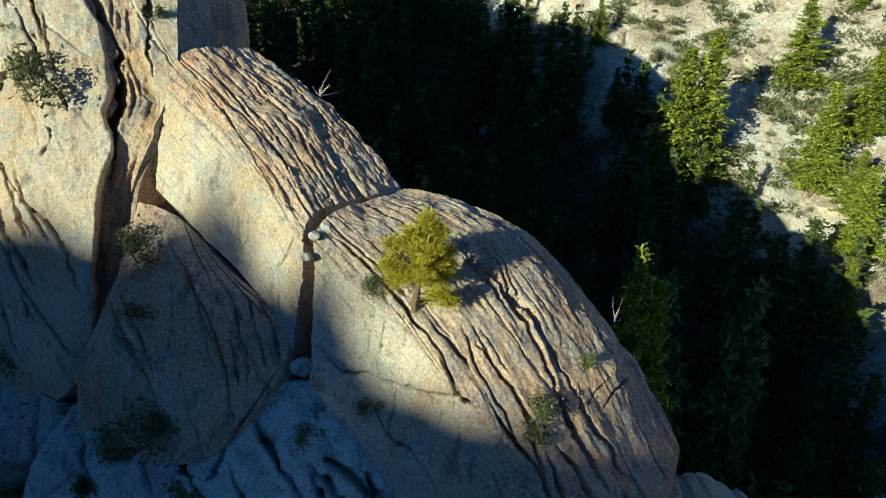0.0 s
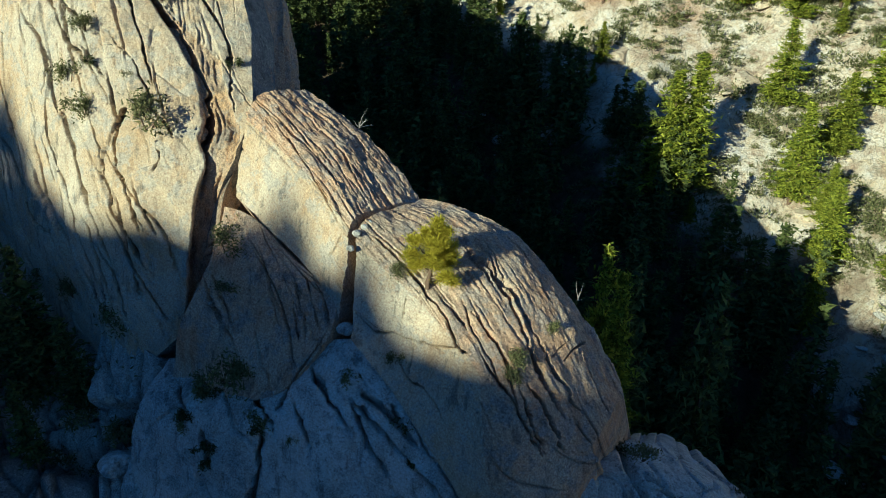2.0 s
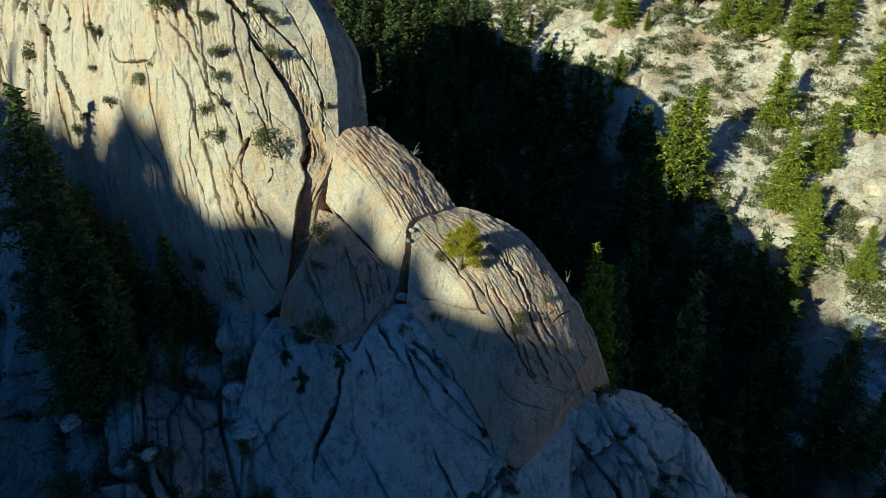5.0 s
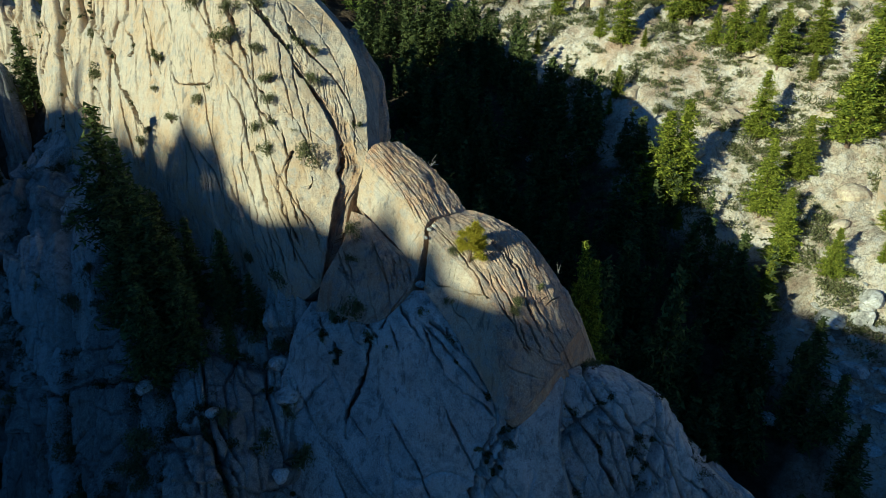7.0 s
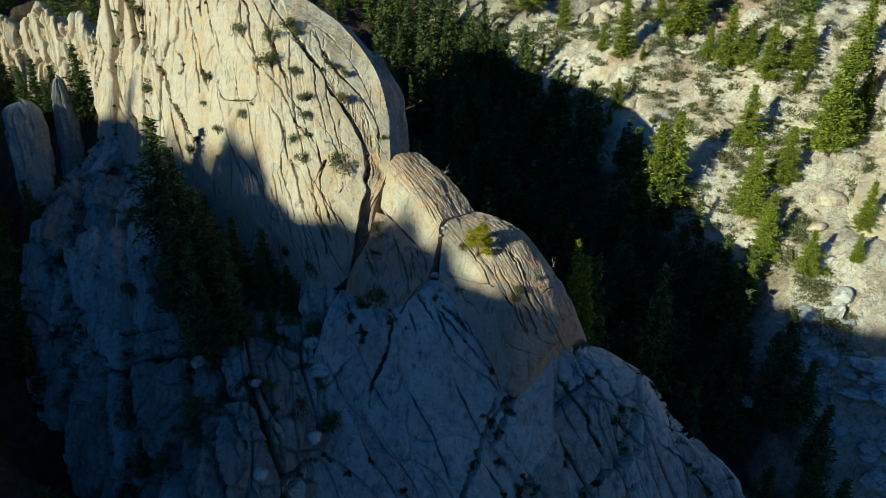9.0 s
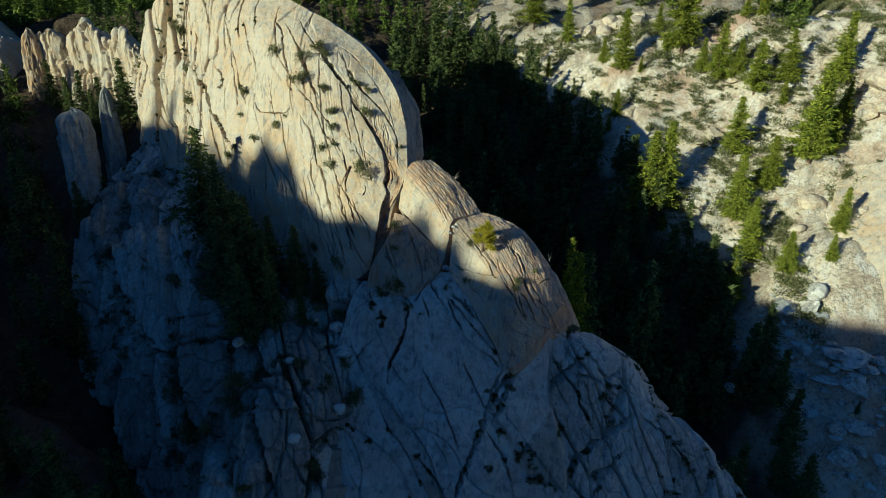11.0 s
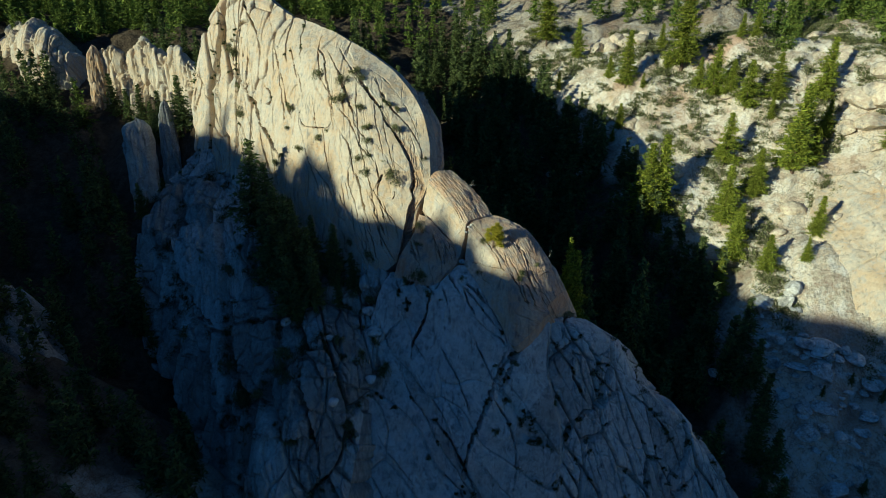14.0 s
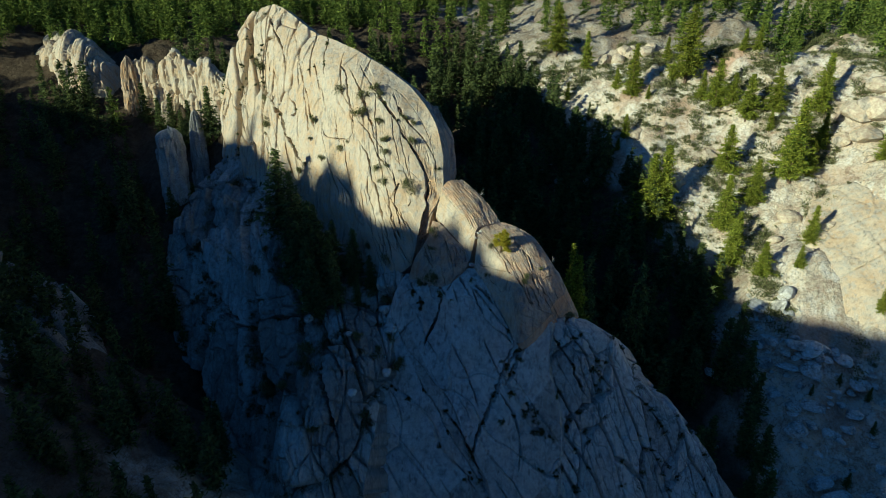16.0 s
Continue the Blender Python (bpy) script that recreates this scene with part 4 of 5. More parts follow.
rock("lower_ridge", [
    [(8, 6, 30), (20, 6, 24), (32, 8, 16), (44, 9, 8), (56, 8, 0)],
    [(8, 13.5, 52), (18, 13, 47), (29, 15, 38), (40, 15.5, 29), (52, 14, 18)],
    [(8, 18.5, 66), (14, 18, 63), (22, 19.4, 57), (34, 20, 46), (50, 18, 27)],
    [(9, 21.4, 74.0), (14, 21.2, 73.4), (20.2, 22.3, 70.3), (24, 22.4, 64.2), (32.7, 22.8, 56), (48, 22.5, 36)],
    [(11.4, 25, 73), (15, 26.5, 72), (21.5, 28, 67), (25.5, 28.4, 60), (34, 29, 51), (49.5, 28, 30)],
], 0.15, M_APRON, (4, 10, -8), lambda u, v: cells(u, v, 6.5, 7, 2.4, 125, 0.45, 1.6, 0.16, warp=0.12) + strata(u, v, 130, 4.0, 8, 0.8, 0.25, 0.9, 0.10, 6, often=-0.1) + cells(u, v, 2.4, 20, 2.2, 122, 0.12, 0.3, 0.07, warp=0.12),
    "jointed grey granite spur stepping down the ridge", "rock spur", [
], 0.45, lambda u, v: cells(u, v, 6.5, 7, 2.4, 125, number=True, warp=0.12), "block", under=0.4)

rock("rock_apron", [
    [(-92, 42, 52), (-70, 26, 46), (-52, 10, 38), (-36, -6, 38), (-20, -6, 32)],
    [(-88, 49, 62), (-64, 31, 58.5), (-50, 18, 52), (-36, 4, 53.5), (-22, 3, 48)],
    [(-88, 57, 72), (-66, 42, 69.5), (-56, 33, 68.5), (-38, 20, 69), (-27, 14, 68), (-21, 14, 60)],
    [(-84, 65, 80), (-55, 41, 77), (-38, 30, 74), (-28, 25, 71.5), (-21, 22.5, 68.5)],
    [(-76, 67, 88), (-55, 48, 81), (-38, 40, 79), (-28, 34, 77), (-20, 29, 76)],
], 0.15, M_SHADE_ROCK, (4, 10, -8), lambda u, v: cells(u, v, 8, 9, 1.9, 118, 1.5, 2.2, 0.20, warp=0.14) + cells(u, v, 4.6, 39, 1.9, 112, 0.2, 0.9, 0.12, warp=0.14) + strata(u, v, 24, 8.0, 10, 1.4, 1.1, 1.0, 0.2, 8, often=0.0) + strata(u, v, 116, 4.0, 29, 1.0, 0.3, 0.9, 0.14, 6, often=-0.1) + cells(u, v, 2.8, 19, 1.8, 122, 0.25, 0.35, 0.08, warp=0.12),
    "shaded bench of jointed grey granite below the cliff", "rock ledge", [
], 0.5, lambda u, v: cells(u, v, 8, 9, 1.9, 118, number=True, warp=0.14), "block")

rock("near_spur", [
    [(-56, -40, 34), (-64, -14, 36), (-76, 8, 42), (-92, 30, 54)],
    [(-64, -38, 54), (-73, -14, 56), (-85, 6, 60), (-98, 26, 66)],
    [(-76, -36, 68), (-86, -14, 71), (-98, 4, 74), (-110, 22, 77)],
], 0.3, M_SHADE_ROCK, (-10, -6, -6), lambda u, v: cells(u, v, 6, 81, 2.0, 70, 1.6, 1.8, 0.3, warp=0.15) + strata(u, v, 75, 3.5, 82, 1.0, 0.6, 1.0, 0.25, 8),
    "dark shaded granite spur across the gully", "rock spur", split=lambda u, v: cells(u, v, 6, 81, 2.0, 70, number=True, warp=0.15), piece="block")

rock("sunlit_slab", [
    [(58, 54, 46), (70, 46, 45), (88, 40, 46), (108, 32, 46)],
    [(61, 62, 59), (73, 57, 61), (90, 52, 64), (110, 46, 66)],
    [(66, 74, 71), (77, 69, 74), (93, 64, 77), (112, 58, 80)],
    [(72, 88, 80), (82, 84, 84), (97, 80, 88), (116, 74, 91)],
], 0.35, M_FACE, (4, 8, -8), lambda u, v: strata(u, v, 125, 8, 71, 0.8, 0.35, 1.2, 0.16, 9) + strata(u, v, 40, 11, 73, 0.8, 0.3, 0.9, 0.14, 8) + cells(u, v, 5, 72, 2.2, 125, 0.15, 0.15, 0.12),
    "broad smooth pale granite slab in full sun", "rock slab")
rock("left_outcrop", [
    [(-177, 110, 85), (-159, 102, 83), (-147, 95, 81), (-133, 93, 81)],
    [(-174, 112, 95), (-158, 105, 94), (-146, 97.5, 93), (-133, 95, 91)],
    [(-169, 115, 104), (-157, 108, 105), (-146, 101, 105), (-134, 97, 98)],
    [(-167, 120, 107), (-155, 112, 108.5), (-145, 105, 108), (-135, 101, 101)],
    [(-163, 128, 99), (-151, 122, 99), (-141, 116, 98), (-131, 110, 93)],
], 0.3, M_FACE, (3, 6, -10), lambda u, v: strata(u, v, 97, 3.0, 31, 0.9, 0.9, 2.6, 0.22, 9) + strata(u, v, 94, 1.3, 38, 0.6, 0.3, 1.2, 0.14, 5, often=0.0) + cells(u, v, 4, 32, 2.4, 95, 0.9, 1.2, 0.16, warp=0.12),
    "fluted pale granite outcrop among the trees", "rock outcrop", (), 1.0, lambda u, v: strata(u, v, 97, 3.0, 31, 0.9, number=True), "fin")
rock("saddle_wall", [
    [(-127, 95, 78), (-112, 92, 80), (-98, 88, 80), (-82, 78, 80)],
    [(-126, 97, 92), (-112, 95, 94), (-98, 91, 95), (-82, 81, 94)],
    [(-125, 98.5, 101), (-119, 98, 104.5), (-114, 97.5, 101), (-107, 96.5, 107), (-101, 95, 103), (-94, 92, 106), (-88, 88, 101), (-81, 84.5, 104)],
    [(-124, 102, 99), (-112, 101, 100), (-98, 98, 101), (-80, 89, 100)],
], 0.25, M_FACE, (2, 4, -10), lambda u, v: strata(u, v, 96, 2.2, 35, 0.8, 0.8, 2.2, 0.2, 9) + strata(u, v, 93, 1.0, 37, 0.5, 0.25, 1.0, 0.13, 5, often=0.0) + cells(u, v, 3.5, 36, 2.4, 95, 0.7, 1.0, 0.15, warp=0.12),
    "jagged row of pale granite teeth across the saddle", "rock wall", (), 1.0, lambda u, v: strata(u, v, 96, 2.2, 35, 0.8, number=True), "tooth")
crag("rock_pinnacle", -124, 95.5, 72, 104, 7, 5, 20, 50, M_PIN, "rust-orange granite pinnacle at the saddle", lean=(0.5, 1.0), sharp=0.6)
# These three take the granite whose colour already holds shade.
crag("leaning_slab", -93.6, 65, 60, 92.0, 8.6, 5, 35, 61, M_SHADE_ROCK, "rounded grey granite slab standing below the saddle", "rock slab", (0.5, 1.5), 0.3)
crag("rock_pinnacle", -88.6, 71, 64, 95.5, 6.5, 6, 10, 62, M_SHADE_ROCK, "dark grey granite pinnacle beside a rounded slab", lean=(0.3, 1.0), sharp=0.7)
crag("rock_pinnacle", -77, 69, 62, 90, 8, 6, 60, 63, M_SHADE_ROCK, "blocky grey granite pinnacle against the cliff", lean=(0, 1), sharp=0.55)

# ---- VEGETATION ----
def diamonds(centres, along, length, width, rng, tilt=0.6):
    """Many small leaf-shaped blades as vertices and faces."""
    n = len(centres)
    along = along / (np.linalg.norm(along, axis=1, keepdims=True) + 1e-9)
    side = np.cross(along, rng.normal(0, tilt, (n, 3)) + np.array([0, 0, 1.0]))
    side /= np.linalg.norm(side, axis=1, keepdims=True) + 1e-9
    length, width = np.broadcast_to(length, n)[:, None], np.broadcast_to(width, n)[:, None]
    v = np.stack([centres - along * length / 2, centres + side * width / 2 + along * length * 0.1, centres + along * length / 2, centres - side * width / 2 + along * length * 0.1], 1)
    return v.reshape(-1, 3), np.arange(4 * n).reshape(-1, 4)


def spikes(centres, along, length, width, rng):
    """Many narrow pointed blades, one triangle each."""
    n = len(centres)
    along = along / (np.linalg.norm(along, axis=1, keepdims=True) + 1e-9)
    side = np.cross(along, rng.normal(0, 0.7, (n, 3)) + np.array([0, 0, 1.0]))
    side /= np.linalg.norm(side, axis=1, keepdims=True) + 1e-9
    length, width = np.broadcast_to(length, n)[:, None], np.broadcast_to(width, n)[:, None]
    v = np.stack([centres - along * length / 2 - side * width / 2, centres - along * length / 2 + side * width / 2, centres + along * length / 2], 1)
    return v.reshape(-1, 3), np.arange(3 * n).reshape(-1, 3)


def mesh_from(name, verts, quads, mat):
    me = bpy.data.meshes.new(name)
    me.vertices.add(len(verts))
    me.vertices.foreach_set("co", np.asarray(verts, np.float32).ravel())
    k = quads.shape[1]
    me.loops.add(len(quads) * k)
    me.loops.foreach_set("vertex_index", np.asarray(quads, np.int32).ravel())
    me.polygons.add(len(quads))
    me.polygons.foreach_set("loop_start", np.arange(0, len(quads) * k, k, dtype=np.int32))
    me.update(calc_edges=True)
    me.materials.append(mat)
    return me


def tube(points, radii, sides=6):
    p = np.array(points, float)
    t = np.gradient(p, axis=0)
    t /= np.linalg.norm(t, axis=1, keepdims=True)
    a = np.cross(t, [0.31, 0.95, 0.05])
    a /= np.linalg.norm(a, axis=1, keepdims=True)
    b = np.cross(t, a)
    ang = np.linspace(0, 2 * math.pi, sides, endpoint=False)
    v = p[:, None] + np.array(radii)[:, None, None] * (a[:, None] * np.cos(ang)[None, :, None] + b[:, None] * np.sin(ang)[None, :, None])
    i = np.arange(len(p) * sides).reshape(len(p), sides)
    j = np.roll(i, -1, 1)
    q = np.stack([i[:-1], j[:-1], j[1:], i[1:]], -1).reshape(-1, 4)
    return v.reshape(-1, 3), q


def join(chunks):
    vs, qs, n = [], [], 0
    for v, q in chunks:
        vs.append(v), qs.append(q + n)
        n += len(v)
    return np.concatenate(vs), np.concatenate(qs)


def conifer_foliage(rng, high, wide, step, reach, size, times=1):
    """Blades of a conifer's whorls: drooping boughs, uneven, with gaps."""
    cs, ds, ls = [], [], []
    n = int(high / step)
    lean = rng.uniform(0, 6.28)
    for i in range(n):
        f = (i + rng.uniform(-0.4, 0.4)) / n
        z = high * (0.08 + 0.91 * f)
        r0 = wide * (1 - f) ** 0.8 * rng.uniform(0.62, 1.12) * (0.55 + 0.45 * min(1, f * 6 + 0.2)) + 0.12
        for _ in range(int(4 + 5 * r0 / wide)):
            a = rng.uniform(0, 6.283)
            r = r0 * rng.uniform(0.55, 1.1) * (1 + 0.18 * math.cos(a - lean))
            m = max(2, int(r / reach))
            k = (np.arange(m) + rng.uniform(0.3, 1.0, m)) / m
            out = np.array([math.cos(a), math.sin(a), 0])
            drop = -0.22 * r * k ** 1.6 + 0.12 * r * k
            k, drop, m = np.repeat(k, times), np.repeat(drop, times), m * times
            c = out * (r * k)[:, None] + np.array([0, 0, z]) + np.stack([rng.normal(0, 0.22, m), rng.normal(0, 0.22, m), drop + rng.normal(0, 0.13, m)], 1)
            d = out + rng.normal(0, 0.6, (m, 3)) + np.array([0, 0, 0.2])
            cs.append(c), ds.append(d), ls.append(size * rng.uniform(0.7, 1.25, m))
    c, d, l = np.concatenate(cs), np.concatenate(ds), np.concatenate(ls)
    return spikes(c, d, l, l * 0.42, rng)


def make_conifer(seed, high=16.0, wide=2.7, fine=True):
    rng = np.random.default_rng(seed)
    tree = tagged(new("conifer_tree"), "tall green conifer with drooping boughs", "tree", "conifers of the ravine")
    bend = rng.normal(0, 0.12, 2)
    zs = np.linspace(-1.5, high * 0.97, 9)
    v, q = tube([(bend[0] * math.sin(z / 5), bend[1] * math.sin(z / 4), z) for z in zs], 0.26 * (1 - np.linspace(0, 0.93, 9)) + 0.01, 7)
    new("trunk", mesh_from("trunk", v, q, M_BARK)).parent = tree
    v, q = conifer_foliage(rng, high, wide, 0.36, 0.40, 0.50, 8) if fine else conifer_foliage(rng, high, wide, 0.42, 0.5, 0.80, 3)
    # Coarse trees stand out of the sun and get the shade-darkened needles.
    new("crown", mesh_from("crown", v, q, M_NEEDLE if fine else M_SHADE_NEEDLE)).parent = tree
    return tree


def make_shrub(seed, mat, label, category="shrub", group="shrubs on the rock"):
    """About one metre across."""
    rng = np.random.default_rng(seed)
    shrub = tagged(new("shrub"), label, category, group)
    blobs = [(rng.normal(0, 0.24, 3) * (1, 1, 0.5) + (0, 0, 0.38), rng.uniform(0.14, 0.28)) for _ in range(7)]
    stems = [tube([(0, 0, -0.25), c * 0.45 + rng.normal(0, 0.05, 3), c], [0.022, 0.015, 0.006], 4) for c, _ in blobs]
    v, q = join(stems)
    new("stem", mesh_from("stem", v, q, M_BARK)).parent = shrub
    cs = np.concatenate([c + rng.normal(0, r * 0.62, (95, 3)) for c, r in blobs])
    v, q = spikes(cs, rng.normal(0, 1, (len(cs), 3)) + (0, 0, 0.5), rng.uniform(0.09, 0.18, len(cs)), rng.uniform(0.04, 0.07, len(cs)), rng)
    new("foliage", mesh_from("foliage", v, q, mat)).parent = shrub
    return shrub


def make_boulder(seed, mat, label, group):
    rng = np.random.default_rng(seed)
    bm = bmesh.new()
    bmesh.ops.create_icosphere(bm, subdivisions=2, radius=0.5)
    planes = [(Vector(rng.normal(0, 1, 3)).normalized(), rng.uniform(0.26, 0.42)) for _ in range(9)]
    for v in bm.verts:
        for n, d in planes:
            k = v.co.dot(n)
            if k > d:
                v.co -= n * (k - d)
        v.co *= 1 + 0.04 * noise.noise(v.co * 5 + Vector((seed, 0, 0)))
        v.co.z *= 0.62
    me = bpy.data.meshes.new("boulder")
    bm.to_mesh(me)
    bm.free()
    me.materials.append(mat)
    return tagged(new("boulder", me), label, "boulder", group)


def at(x, y, z, size, turn, tall=1.0, tip=(0, 0)):
    return pose(x, y, z, tip[0], tip[1], turn) @ Matrix.Diagonal((size, size, size * tall, 1))


def height(x, y):
    return float(ground_height(np.array([x]), np.array([y]))[0])


plant = random.Random(5)
conifers = [make_conifer(100 + k, 16.0, w) for k, w in enumerate((3.6, 4.2, 3.2, 3.9, 4.4, 3.4))]
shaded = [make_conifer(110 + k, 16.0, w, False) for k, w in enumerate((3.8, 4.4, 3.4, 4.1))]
used = set()


def put(kinds, x, y, z, size, tall=1.0, label="", tip=(0, 0)):
    """Sets down the first of a kind itself, and copies of it after that."""
    k = plant.randrange(len(kinds))
    m = at(x, y, z, size, plant.uniform(0, 360), tall, tip)
    if kinds[k].name in used:
        ob = copy_thing(kinds[k], m)
        ob.matrix_basis = m
    else:
        used.add(kinds[k].name)
        ob = kinds[k]
        ob.matrix_basis = m
    if label:
        ob["label"] = label
    return ob


def rock_top(x, y):
    """The height of the uppermost rock at a place."""
    best = -99.0
    for P, _, _ in SHEETS.values():
        near = np.hypot(P[..., 0] - x, P[..., 1] - y) < 0.8
        if near.any():
            best = max(best, float(P[..., 2][near].min()))
    return best


def put_conifer(x, y, high, label="", slim=1.0, on_rock=False, kinds=conifers):
    return put(kinds, x, y, max(height(x, y), rock_top(x, y) if on_rock else -99) - 0.2, high / 16.0 * slim, 1 / slim, label)


# conifers in the sun on the far slope: place and height
for x, y, h in [(31.8, 85, 20), (35.0, 85.5, 20.5), (31, 88, 6), (35, 81, 4.5), (25.4, 110, 7.5), (23.7, 107.5, 4), (51, 95, 14), (50, 82.5, 15.5), (51, 72.5, 13), (57, 86, 13),
                (65.5, 89, 22), (70, 90.5, 10), (73.5, 96.5, 10), (74, 104.5, 16), (63, 106, 12.5), (56.5, 106.5, 13), (46, 116.5, 9), (49.5, 114, 14), (53.5, 112, 10), (62, 102.5, 6)]:
    put_conifer(x, y, h, "yellow-green conifer standing on the sunny rocky slope", 1.3)
for x, y, h in [(42, 124, 22), (37.5, 136.5, 8), (38.5, 126, 6), (58, 129.5, 7), (61.5, 127.5, 8), (27, 121.5, 16), (22.5, 127.5, 7), (13, 140, 12.5), (3, 149, 17), (56.5, 65.5, 9.5),
                (47.5, 66.5, 11.5), (68, 73, 10.5), (64, 65, 6), (85, 88, 9), (86, 96, 6), (79.5, 56, 8), (31.5, 119, 4.5), (8, 129, 6), (66.5, 93, 14), (53, 78, 9)]:
    put_conifer(x, y, h, "yellow-green conifer standing on the sunny rocky slope", 1.3)
# just behind the ridge, their tips in the sun
for x, y, z in [(12.0, 34.9, 84.0), (13.6, 35.2, 81.6), (15.6, 38.8, 80.0), (27.8, 49.4, 74.0)]:
    put_conifer(x, y, z - height(x, y), "dark conifer behind the ridge with its tip in the sun", 0.6, kinds=conifers if x < 14 else shaded)
# the shaded ravine
n = 0
while n < 120:
    x, y = plant.uniform(-70, 66), plant.uniform(26, 175)
    if math.hypot(x - 33, y - 82) < 11:
        continue
    edge = 50 - (y - 66) * 0.74 if y > 50 else 54
    if x > edge or x < -0.9 * (y - 60) + 5 and y > 60 and x < -75 or y < 60 and x < 26 + 0.35 * max(0, 50 - y):
        continue
    z = height(x, y)
    if z > 92 or any(math.hypot(x - a, y - b) < 7 for a, b in ((12.6, 34.8), (15.6, 38.8))) or (x + 67 < 0.9 * (76 - y)) or (y < 76 - 0.75 * (x + 60)):
        continue
    put_conifer(x, y, plant.uniform(9, 19), "dark conifer in the shaded ravine", plant.uniform(0.95, 1.2), kinds=shaded)
    n += 1
# along the creek
for x, y, h in [(51, 53, 14), (52, 45, 13), (53, 39, 14), (54, 31, 13), (54, 24, 13), (56, 18, 12), (55, 12, 12), (51, 34, 14), (64, 41, 3), (69, 27, 4), (62, 12, 6), (74, 34, 4), (70, 44, 3.5), (75, 41, 4)]:
    put_conifer(x, y, h, "dark conifer beside the shaded creek bed", 1.15, kinds=shaded)
# the gully, the bench and the saddle on the other side
for x, y, h in [(-51.5, 41, 20), (-47.5, 38, 17), (-44, 33.5, 16), (-40.5, 30, 17), (-37.5, 27, 16), (-34.5, 25, 15), (-41, 34, 13), (-31, 28, 9), (-36, 31, 12), (-33, 22.5, 11), (-29, 24, 7), (-39, 24, 15), (-37.5, 21.5, 13), (-35.5, 20, 11), (-42, 27, 16), (-45, 31, 16), (-31.5, 30.5, 11), (-27.5, 28, 8)]:
    put_conifer(x, y, h, "dark conifer on the bench below the cliff", 1.1, True, shaded)
for x, y, h in [(-96, 57, 9), (-91, 59, 10), (-86, 62, 11), (-82, 64, 11), (-100, 60, 10), (-78, 62, 9), (-88, 56, 8), (-85, 74, 14), (-79, 75, 15), (-93, 77, 13), (-97, 79, 12), (-89, 80, 16), (-103, 84, 14), (-110, 88, 12), (-117, 92, 13), (-106, 105, 17), (-99, 104, 15), (-95, 103, 14), (-86, 99, 15), (-80, 94, 14), (-112, 108, 16)]:
    put_conifer(x, y, h, "dark conifer at the saddle beside the cliff", 1.15, kinds=shaded)
for x, y, h in [(9, 112, 9), (13, 109, 11), (17, 106, 8), (6, 118, 12), (12, 118, 7), (18, 112, 9), (2, 124, 11), (15, 123, 6), (-3, 130, 12), (21, 103, 10), (26, 98, 9), (29, 94, 11)]:
    put_conifer(x, y, h, "conifer at the edge of the ravine's shade", 1.2, kinds=shaded)


# along the neighbouring hilltop, between which the sun comes through
for side, top, slim in [(58.3, 186.2, 1.2), (56.2, 184.2, 1.3), (54.0, 182.8, 1.4), (52.0, 184.9, 1.1), (50.3, 182.0, 1.3), (60.5, 180.5, 1.5), (48.6, 180.4, 1.5), (27.7, 184.3, 1.1), (29.4, 181.8, 1.2), (31.2, 179.8, 1.3), (25.6, 181.8, 1.3), (21.6, 181.9, 1.5), (20.2, 181.2, 1.4), (35.2, 179.9, 1.6), (66, 181, 1.3), (70, 180, 1.4), (75, 181.5, 1.2), (80, 180, 1.4), (57.2, 184.0, 1.7), (59.5, 183.0, 1.7), (55.1, 183.4, 1.7), (53.0, 183.4, 1.7), (51.2, 182.8, 1.6), (49.4, 181.0, 1.6), (62.3, 180.8, 1.6), (64.2, 181.6, 1.5), (28.4, 181.6, 1.4), (26.6, 182.4, 1.6), (72.5, 181, 1.5), (84, 180, 1.5)]:
    x, y = -180 - 0.707 * side, -180 + 0.707 * side
    put_conifer(x, y, top - height(x, y), "small conifer on the neighbouring hilltop", slim)


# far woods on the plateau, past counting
def woods(name, label, count, region, keep, seed, scale=1.0, mat=M_SHADE_NEEDLE):
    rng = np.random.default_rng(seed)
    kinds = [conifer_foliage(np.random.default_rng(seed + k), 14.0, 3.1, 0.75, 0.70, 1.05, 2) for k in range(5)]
    chunks = []
    while len(chunks) < count:
        x, y = rng.uniform(*region[0]), rng.uniform(*region[1])
        if not keep(x, y):
            continue
        v, q = kinds[rng.integers(5)]
        k, a = scale * rng.uniform(0.6, 1.3), rng.uniform(0, 6.28)
        rot = np.array([[math.cos(a), math.sin(a), 0], [-math.sin(a), math.cos(a), 0], [0, 0, 1]])
        chunks.append(((v * k) @ rot + np.array([x, y, height(x, y) - 0.5]), q))
    v, q = join(chunks)
    ob = new(name, mesh_from(name, v, q, mat))
    return tagged(ob, label, "forest", kind="stuff")


woods("far_forest", "dense green conifer forest on the plateau", 560, ((-130, 170), (110, 290)),
      lambda x, y: y > (112 + 0.2 * (x - 66) if x > 62 else 150 - 0.10 * (x - 40) + (12 if x < 30 else 0)) and not (12 < x < 48 and y < 158) and x < 20 + 0.5 * (y + 81), 301, mat=M_FOREST)
woods("upper_forest", "sunlit conifer forest above the left outcrop", 470, ((-330, -40), (70, 270)),
      lambda x, y: y > (112 - 0.25 * (x + 100) if x > -120 else 84 - 0.2 * (x + 120)) and not (-178 < x < -128 and y < 118) and x < 110 - 0.9 * (y - 100) and x > -8 - 1.2 * (y + 81), 302, mat=M_FOREST)
woods("outcrop_forest", "sunlit conifer forest round the pale outcrop", 320, ((-275, -125), (92, 190)), lambda x, y: not (-180 < x < -126 and y < 113) and y > 100 - 0.15 * (x + 150), 306, mat=M_FOREST)
